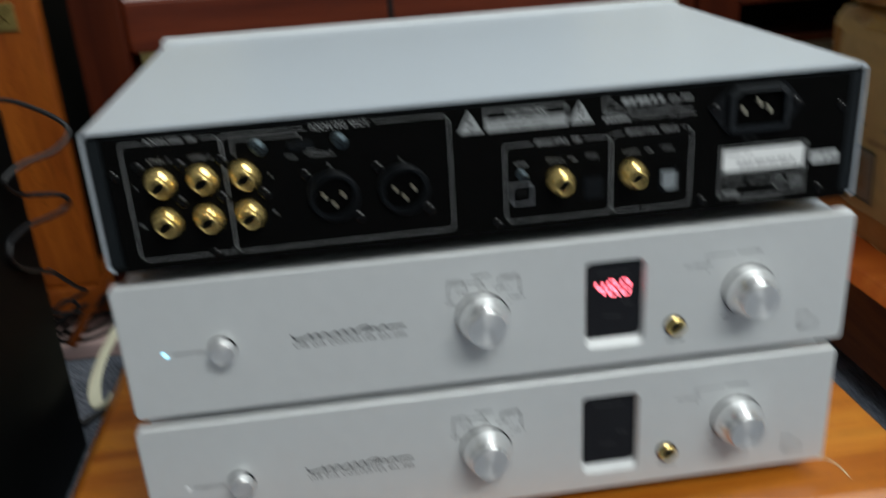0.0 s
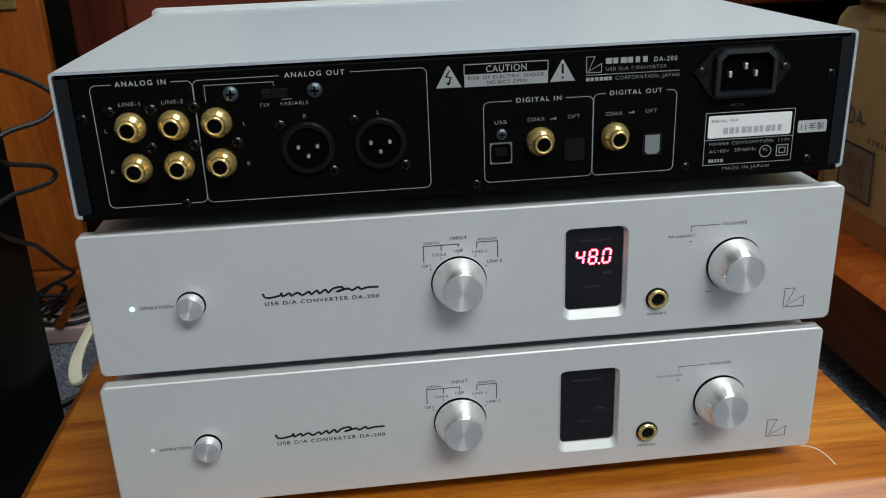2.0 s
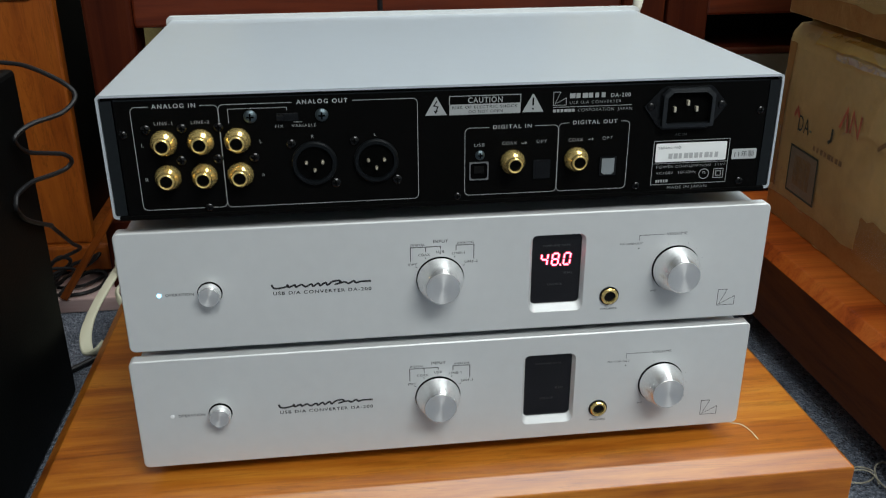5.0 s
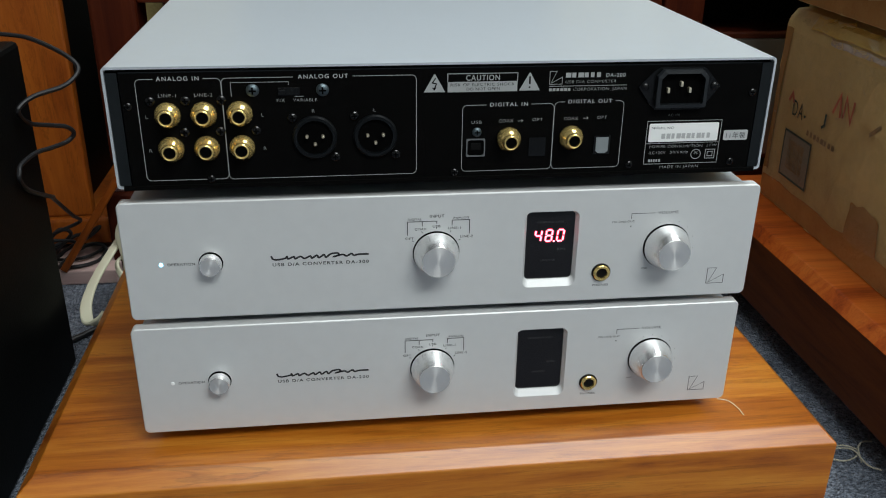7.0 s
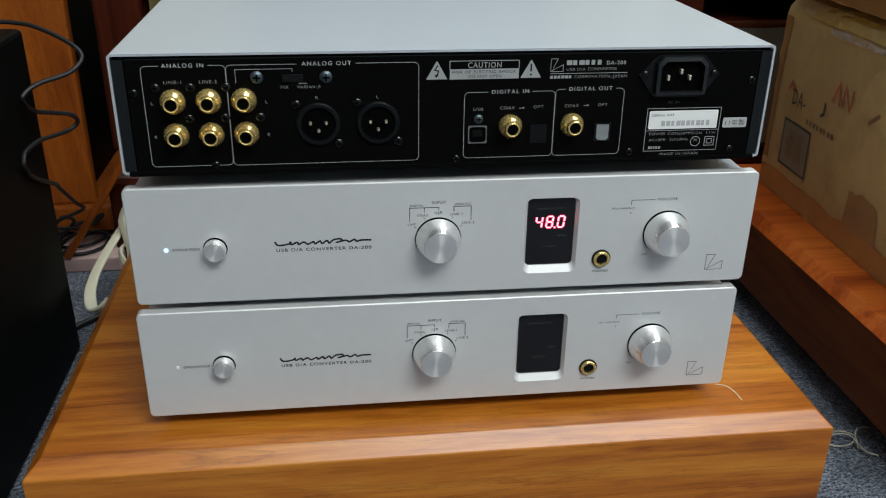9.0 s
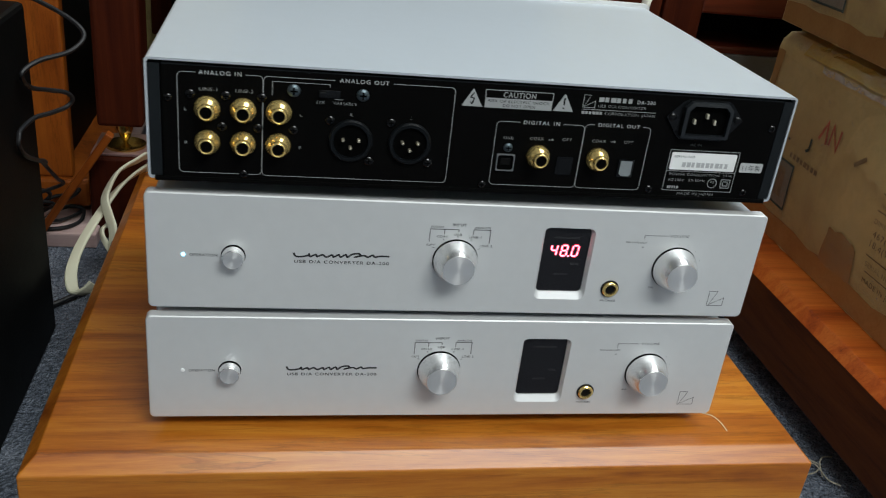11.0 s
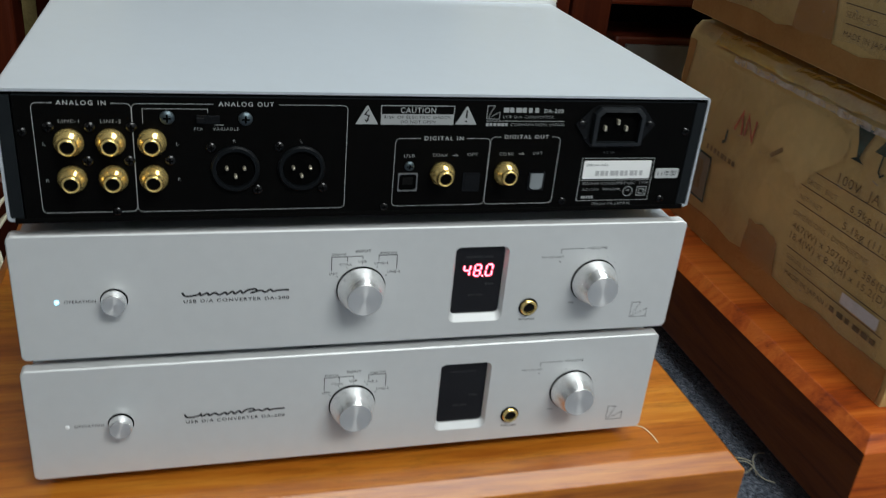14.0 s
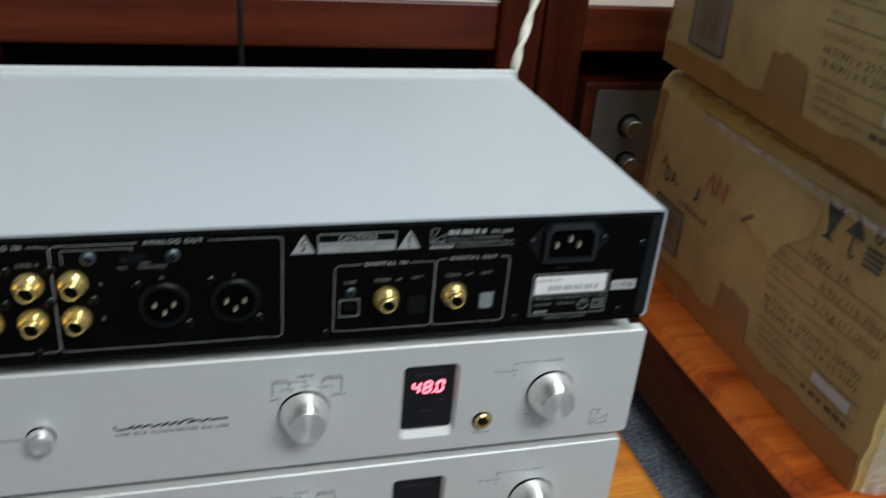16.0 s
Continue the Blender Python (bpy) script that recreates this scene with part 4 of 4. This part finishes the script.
        lay("red_mark", stroke([(0.049, 0.114), (0.0545, 0.122), (0.060, 0.114)], 0.004, 0), RED_INK, label="remains of red stamped mark")
        lay("green_mark", stroke([(0.124, 0.120), (0.124, 0.109), (0.119, 0.106)], 0.003, 0), GREEN_INK)
        lay("green_mark", stroke([(0.196, 0.122), (0.210, 0.133)], 0.004, 0), BROWN_FADED)
        # handling signs
        lay("glass_sign", prism([(0.284, 0.181), (0.304, 0.181), (0.298, 0.168), (0.2955, 0.158), (0.301, 0.155), (0.287, 0.155), (0.2925, 0.158), (0.290, 0.168)], 0, 0.0), GREEN_INK, label="dark green glass sign")
        sign = stroke([(0.317, 0.168), (0.317, 0.156), (0.320, 0.153), (0.323, 0.156)], 0.0016, 0)
        join(sign, patch([(0.308, 0.168), (0.327, 0.168), (0.318, 0.183)], 2))
        lay("umbrella_sign", sign, GREEN_INK, label="dark green umbrella sign")
        for k in range(4):
            lay("stack_bar", stroke([(0.331, 0.155 + 0.0042 * k), (0.349, 0.155 + 0.0042 * k)], 0.0024, 0), GREEN_INK)
        lay("lettering", text("6", 0.335, 0.1735, 0.011, 0, 0.343), GREEN_INK)
    # table of weights and sizes
    for x, z in ((0.257, 0.131), (0.244, 0.116), (0.244, 0.101), (0.247, 0.0615), (0.252, 0.0475)):
        lay("rule", stroke([(x, z + up), (0.31, z + up), (0.369, z + up)], 0.0009, 0), BROWN_INK)
    for words, x0, x1, z, h, ink in (("100V  JA", 0.282, 0.328, 0.1335, 0.0078, BROWN_INK), ("6.9kg (15.2lbs)", 0.303, 0.369, 0.1182, 0.0062, BROWN_INK), ("5.1kg (11.2lbs)", 0.301, 0.369, 0.1032, 0.0062, BROWN_INK), ("467(W) x 207(H) x 386(D)", 0.248, 0.362, 0.0785, 0.0060, BROWN_INK), ("18.4(W) x 8.2(H) x 15.2(D)", 0.248, 0.362, 0.0695, 0.0060, BROWN_INK), ("MADE IN JAPAN /", 0.252, 0.310, 0.0378, 0.0046, BROWN_INK),
                                     ("GROSS / BRUT", 0.250, 0.287, 0.1195, 0.0046, BROWN_FADED), ("NET / NET", 0.247, 0.275, 0.1045, 0.0046, BROWN_FADED), ("DIMENSIONS / DIMENSIONS", 0.245, 0.335, 0.0895, 0.0046, BROWN_FADED), ("SERIAL NO.", 0.250, 0.285, 0.0520, 0.0046, BROWN_FADED)):
        lay("lettering", text(words, x0, z + up, h, 0, x1), ink)
    lay("small_print", bars(0.312, 0.368, 0.0378 + up, 0.0046, 0, 6), BROWN_INK, kind="stuff")
    lay("sticker", patch([(0.321, 0.0495 + up), (0.362, 0.0490 + up), (0.362, 0.0590 + up), (0.321, 0.0590 + up)], 3), CARD, lift=0.0011, label="white number sticker")
    # sheet of clear film stretched over the side
    lay("clear_film", patch(blot([(0.028, 0.028), (0.200, 0.026), (0.372, 0.028), (0.374, 0.176), (0.200, 0.178), (0.030, 0.176)], 31, 0.003), 10), CLEAR, lift=0.0016, label="thin wrinkled clear film")
    # pale strokes painted as glints on creases and nicks in the clear film
    rnd = random.Random(40 + int(upper))
    for k in range(14):
        x, z, a, r = rnd.uniform(0.02, 0.36), rnd.uniform(0.03, 0.17), rnd.uniform(-0.6, 0.6), rnd.choice((0.001, 0.0015, 0.003, 0.008))
        pts = [(x + f * r * math.cos(a), z + f * r * math.sin(a) + 0.0006 * rnd.uniform(-1, 1)) for f in (-1, -0.4, 0.3, 1)]
        lay("film_glint", stroke(pts, rnd.uniform(0.0003, 0.0008), 0), FILM, lift=0.0012)
    # crinkled clear wrap over the near end
    b = bmesh.new()
    bmesh.ops.create_grid(b, x_segments=40, y_segments=30, size=0.5)
    for v in b.verts:
        q = Vector((v.co.x + 0.5, 0, v.co.y + 0.5))
        v.co = (q.x * CW * 0.98 + 0.003, -0.0045 - 0.007 * abs(noise.noise(q * 12)) - 0.0035 * abs(noise.noise(q * 31)), 0.003 + q.z * (CH - 0.008))
    part("wrap", b, WRAP, base, "crinkled clear plastic wrap", True)
    return base


PEELED = kraft("peeled_card", (0.52, 0.362, 0.142), (0.72, 0.540, 0.232))
GOLD_TAPE = kraft("yellowed_tape", (0.44, 0.25, 0.040), (0.68, 0.44, 0.095), 0.2, 0.7)
FILM = film_material("film_edge", 0.42, (0.80, 0.76, 0.74))
BROWN_FADED = plain("faded_print", (0.25, 0.165, 0.075), 0.6, var=0.3, scale=4000)
printed_carton(pose(0.3822, 0.0085, 0.1000, 0, 0, -2.0), "worn brown carton under clear tape on a wooden platform", 0.012, False)
printed_carton(pose(0.3725, 0.0080, 0.3065, 0, 0, -2.6), "worn brown carton with peeling tape stacked on another carton", 0.004, True)


# ---- hi-fi racks behind ----
def spike(m):
    base = thing("brass_spike", m, "turned brass cone spike on a brass disc", "spike", "rack spikes")
    part("disc", lathe([(0.021, 0.0), (0.021, 0.003), (0.018, 0.004)], 0, 0, 32, axis="z"), BRASS, base, "brass disc", True)
    part("cone", lathe([(0.002, 0.004), (0.006, 0.012), (0.0085, 0.020), (0.0085, 0.026), (0.004, 0.028)], 0, 0, 24, axis="z"), BRASS, base, "brass cone", True)
    return base


def rack(m, w, label):
    """Mahogany rack: two tiers, posts and front rails with a shelf, a dark back."""
    base = thing("hifi_rack", m, label, "rack", "hi-fi racks")
    pw = 0.046
    for px in (0.0, w - pw):
        for py in (0.0, 0.40):
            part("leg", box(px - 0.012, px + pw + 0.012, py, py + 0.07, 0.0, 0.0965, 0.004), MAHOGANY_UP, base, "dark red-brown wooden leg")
            # added plate; its pinkish colour carries the reflection on the leg's top
            part("leg_sheen_cap", box(px - 0.009, px + pw + 0.006, py + 0.003, py + 0.067, 0.0965, 0.100, 0.001), LEG_SHEEN, base, "leg top coloured pinkish for its gloss reflection")
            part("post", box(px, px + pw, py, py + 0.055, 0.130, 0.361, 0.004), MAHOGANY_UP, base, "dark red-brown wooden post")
    z0, z1 = 0.293, 0.3405
    part("rail", box(pw, w - pw, 0.006, 0.030, z0, z1, 0.003), MAHOGANY, base, "polished front rail")
    part("shelf", box(pw, w - pw, 0.030, 0.45, z1 - 0.020, z1 - 0.001), MAHOGANY, base)
    # thin sheet whose pale pink stands for the sheen on the shelf
    part("shelf_sheen", box(pw, w - pw, 0.0070, 0.45, z1 - 0.0005, z1 + 0.0015, 0.0006), SHELF_SHEEN, base, "shelf top coloured pale pink for its lacquer reflection")
    part("lower_shelf", box(pw + 0.012, w - pw - 0.012, 0.02, 0.45, 0.072, 0.098, 0.003), MAHOGANY, base)
    part("back_panel", box(pw + 0.02, w - 0.004, 0.10, 0.112, 0.10, 0.325), ASH, base, "black back panel")
    return base


RX0 = -0.2985
rack(pose(RX0, 0.460, 0), 0.586, "dark mahogany hi-fi rack with posts, rails and brass spikes")
rack(pose(0.290, 0.462, 0), 0.70, "dark mahogany hi-fi rack beside the first")
for sx, sz in ((RX0 + 0.023, 0.100), (RX0 + 0.563, 0.100), (0.313, 0.100), (RX0 + 0.023, 0.361)):
    spike(pose(sx, 0.488, sz))

# dark equipment on the first rack's shelf
amp = thing("amplifier", pose(-0.16, 0.562, 0.342), "black amplifier standing on the rack shelf", "amplifier")
part("case", box(0.0, 0.36, 0.0, 0.34, 0.012, 0.15, 0.004), ASH, amp)
for fx in (0.03, 0.33):
    for fy in (0.03, 0.31):
        part("foot", lathe([(0.014, 0.0), (0.016, 0.012)], fx, fy, 20, axis="z"), RUBBER, amp)

# silver amplifier in the second rack
pre = thing("amplifier", pose(0.363, 0.478, 0.098), "silver-fronted amplifier with round knobs in a dark wooden case", "amplifier")
part("case", box(-0.006, 0.44, 0.006, 0.34, 0.008, 0.158, 0.003), MAHOGANY, pre, "dark wooden case")
part("face", box(0.006, 0.43, 0.0, 0.006, 0.016, 0.150, 0.001), FACE_GREY, pre, "grey metal face plate")
for kx, kz, kr in ((0.050, 0.110, 0.0105), (0.053, 0.067, 0.0095), (0.100, 0.110, 0.0105), (0.100, 0.067, 0.0095)):
    k = part("knob", lathe([(kr, 0.0), (kr, -0.012), (kr * 0.96, -0.0155), (kr * 0.86, -0.0165)], kx, kz, 36), AMP_KNOB, pre, "round grey metal knob", True)
    part("recess", lathe([(kr * 1.32, 0.0), (kr * 1.32, -0.0012), (kr * 1.05, -0.0016)], kx, kz, 36), SATIN, k, "dark ring")

# ---- wooden loudspeaker on its base board ----
spk = thing("loudspeaker", pose(-0.70, 0.495, 0.017), "orange-brown wooden loudspeaker cabinet with a brass badge", "loudspeaker")
part("baffle", box(0.0, 0.366, 0.0, 0.016, 0.040, 0.355, 0.003), CHERRY, spk, "orange-brown veneered front")
# body inset and coloured black to stand for the deep shadow beside the front
part("cabinet", box(0.006, 0.350, 0.016, 0.33, 0.040, 0.355), ASH, spk, "cabinet sides made black in place of deep shadow")
part("cornice", box(-0.01, 0.372, -0.008, 0.02, 0.355, 0.80, 0.004), CHERRY, spk, "projecting upper cabinet")
part("plinth", box(-0.01, 0.384, -0.006, 0.34, 0.008, 0.040, 0.004), CHERRY, spk, "moulded wooden plinth")
part("foot", box(0.02, 0.35, 0.01, 0.32, 0.0, 0.008), ASH, spk)
badge = part("badge", box(0.311, 0.346, -0.003, 0.0, 0.302, 0.328, 0.001), OLD_BRASS, spk, "aged brass badge with worn relief")
b = stroke([(0.318, 0.310), (0.329, 0.323), (0.338, 0.310)], 0.0018, -0.0034)
stroke([(0.322, 0.322), (0.330, 0.311), (0.342, 0.323)], 0.0014, -0.0036, b)
part("relief", b, BRASS, badge)
# board under the loudspeaker, its glossy reflection held in the pale colour
tagged(part("base_board", box(-0.80, -0.302, 0.437, 0.86, 0.0, 0.017, 0.002), BOARD_SHEEN), "low wooden base board, coloured pale pink for its glossy reflection", "board")
tagged(part("wooden_stick", box(-0.004, 0.004, -0.006, 0.006, 0.0, 0.135, 0.001), CHERRY), "thin brown wooden stick leaning behind", "stick").matrix_world = pose(-0.357, 0.440, 0.018, 0, 34, 0)

# ---- black loudspeaker or subwoofer box beside the platform ----
sub = thing("black_speaker", pose(-0.617, -0.10, 0), "matt black wooden speaker box standing on the carpet", "loudspeaker")
part("cabinet", box(0.0, 0.3105, 0.0, 0.376, 0.0, 0.294, 0.004), ASH, sub)
# plug and coiled lead leaving its top
part("plug", lathe([(0.004, 0.0), (0.0055, 0.004), (0.0055, 0.022), (0.003, 0.032)], 0.26, 0.33, 16, axis="z"), RUBBER, sub, "black plug").matrix_local = pose(0.0, 0.0, 0.300, 0, 0, 0)

lead = thing("coiled_lead", pose(0, 0, 0), "thin black coiled lead hanging down to the base board", "cable")
coil = [(-0.357, 0.230, 0.325), (-0.374, 0.268, 0.311), (-0.354, 0.298, 0.297), (-0.322, 0.300, 0.294), (-0.302, 0.295, 0.291), (-0.274, 0.280, 0.281), (-0.264, 0.273, 0.271), (-0.273, 0.262, 0.261), (-0.290, 0.243, 0.258), (-0.299, 0.235, 0.253), (-0.302, 0.233, 0.247), (-0.301, 0.250, 0.234), (-0.293, 0.268, 0.227), (-0.283, 0.280, 0.222), (-0.279, 0.285, 0.215), (-0.284, 0.282, 0.209), (-0.292, 0.265, 0.209), (-0.300, 0.248, 0.210), (-0.3035, 0.223, 0.209), (-0.3035, 0.215, 0.205), (-0.3035, 0.214, 0.199), (-0.3035, 0.2295, 0.185), (-0.304, 0.281, 0.160), (-0.320, 0.330, 0.141), (-0.324, 0.390, 0.100), (-0.327, 0.420, 0.081), (-0.353, 0.420, 0.069), (-0.367, 0.430, 0.057), (-0.345, 0.450, 0.045), (-0.372, 0.465, 0.020), (-0.343, 0.461, 0.021), (-0.326, 0.489, 0.021), (-0.342, 0.507, 0.021), (-0.374, 0.497, 0.021), (-0.371, 0.454, 0.021)]
part("cord", sweep(coil, disc(0.0019, 8), 8), CABLE, lead, smooth=True)

# ---- cables ----
flat = [(-0.190, 0.410, 0.118), (-0.235, 0.405, 0.123), (-0.251, 0.395, 0.119), (-0.265, 0.385, 0.112), (-0.273, 0.375, 0.100), (-0.276, 0.366, 0.089), (-0.270, 0.350, 0.080), (-0.263, 0.330, 0.074), (-0.262, 0.316, 0.062)]
tagged(part("flat_cable", sweep(flat, flat_section(0.0105, 0.0032), 10, [70, 60, 45, 30, 15, 0, 0, 0, 0]), CREAM, smooth=True), "cream flat mains cable looping over the platform's edge", "cable")
flat2 = [(-0.190, 0.415, 0.110), (-0.236, 0.410, 0.108), (-0.247, 0.402, 0.107), (-0.262, 0.392, 0.097), (-0.273, 0.380, 0.086), (-0.281, 0.362, 0.076), (-0.288, 0.330, 0.068), (-0.291, 0.298, 0.062), (-0.289, 0.270, 0.058), (-0.282, 0.248, 0.054), (-0.272, 0.243, 0.058), (-0.265, 0.245, 0.064)]
tagged(part("flat_cable", sweep(flat2, flat_section(0.0105, 0.0032), 10, [80, 70, 55, 35, 15, 0, 0, 0, -15, -40, -60, -70]), CREAM, smooth=True), "cream flat mains cable hanging in a loop beside the platform", "cable")
flat3 = [(-0.267, 0.350, 0.074), (-0.275, 0.345, 0.069), (-0.274, 0.335, 0.066), (-0.269, 0.325, 0.063), (-0.264, 0.318, 0.060)]
tagged(part("flat_cable", sweep(flat3, flat_section(0.0065, 0.0030), 8, [0, 20, 40, 20, 0]), CREAM, smooth=True), "short twisted end of cream cable beside the platform", "cable")
tangle = thing("cable_tangle", pose(0, 0, 0), "tangle of thin black cables lying on the base board", "cable")
for path in ([(-0.363, 0.446, 0.0195), (-0.354, 0.468, 0.024), (-0.338, 0.483, 0.028), (-0.324, 0.485, 0.024), (-0.323, 0.464, 0.0195), (-0.336, 0.446, 0.0195), (-0.358, 0.442, 0.0195), (-0.390, 0.452, 0.0195)],
             [(-0.392, 0.458, 0.0195), (-0.369, 0.460, 0.024), (-0.359, 0.465, 0.031), (-0.346, 0.470, 0.036), (-0.329, 0.470, 0.047), (-0.324, 0.475, 0.052), (-0.339, 0.480, 0.043), (-0.356, 0.480, 0.038), (-0.385, 0.470, 0.0195)],
             [(-0.395, 0.446, 0.0195), (-0.364, 0.450, 0.056), (-0.353, 0.452, 0.059), (-0.349, 0.455, 0.053), (-0.356, 0.455, 0.045), (-0.372, 0.450, 0.038), (-0.398, 0.452, 0.0195)]):
    part("strand", sweep(path, disc(0.0021, 8), 8), CABLE, tangle, smooth=True)
tagged(part("white_cord", sweep([(0.186, 0.270, 0.30), (0.191, 0.272, 0.335), (0.204, 0.290, 0.362), (0.222, 0.315, 0.40), (0.237, 0.34, 0.46)], flat_section(0.0080, 0.0048), 14, [0, 150, 300, 450, 600, 750, 900]), CORD, smooth=True), "twisted off-white cord rising behind the top converter", "cable")
tagged(part("hanging_cable", sweep([(-0.012, 0.40, 0.101), (-0.013, 0.40, 0.25), (-0.014, 0.40, 0.36), (-0.012, 0.42, 0.50)], disc(0.0026, 10), 8), CABLE, smooth=True), "thin dark cord hanging down in front of the rack", "cable")
tagged(part("floor_cord", sweep([(-0.36, 0.285, 0.003), (-0.33, 0.300, 0.003), (-0.30, 0.33, 0.004), (-0.27, 0.36, 0.006), (-0.24, 0.38, 0.006)], disc(0.003, 10), 8), CABLE, smooth=True), "black cord lying on the carpet", "cable")
string = thing("frayed_string", pose(0, 0, 0), "thin pale frayed string lying in a loop on the carpet", "string")
for path in ([(0.2985, 0.066, 0.001), (0.3138, 0.0693, 0.004), (0.3297, 0.074, 0.005), (0.3404, 0.0677, 0.004), (0.333, 0.060, 0.003), (0.3207, 0.0578, 0.003), (0.3120, 0.064, 0.004), (0.322, 0.069, 0.006), (0.335, 0.066, 0.006), (0.3379, 0.0496, 0.004), (0.3461, 0.0432, 0.003)],
             [(0.336, 0.054, 0.003), (0.3404, 0.0677, 0.006), (0.348, 0.075, 0.006), (0.358, 0.0775, 0.004)]):
    part("strand", sweep(path, disc(0.0007, 6), 8), STRING, string, smooth=True)
tagged(part("purple_cable", sweep([(-0.26, 0.311, 0.069), (-0.26, 0.285, 0.067), (-0.26, 0.253, 0.067)], flat_section(0.009, 0.002), 6, [90, 90, 90]), PURPLE, smooth=True), "short purple flat cable against the platform's side", "cable")
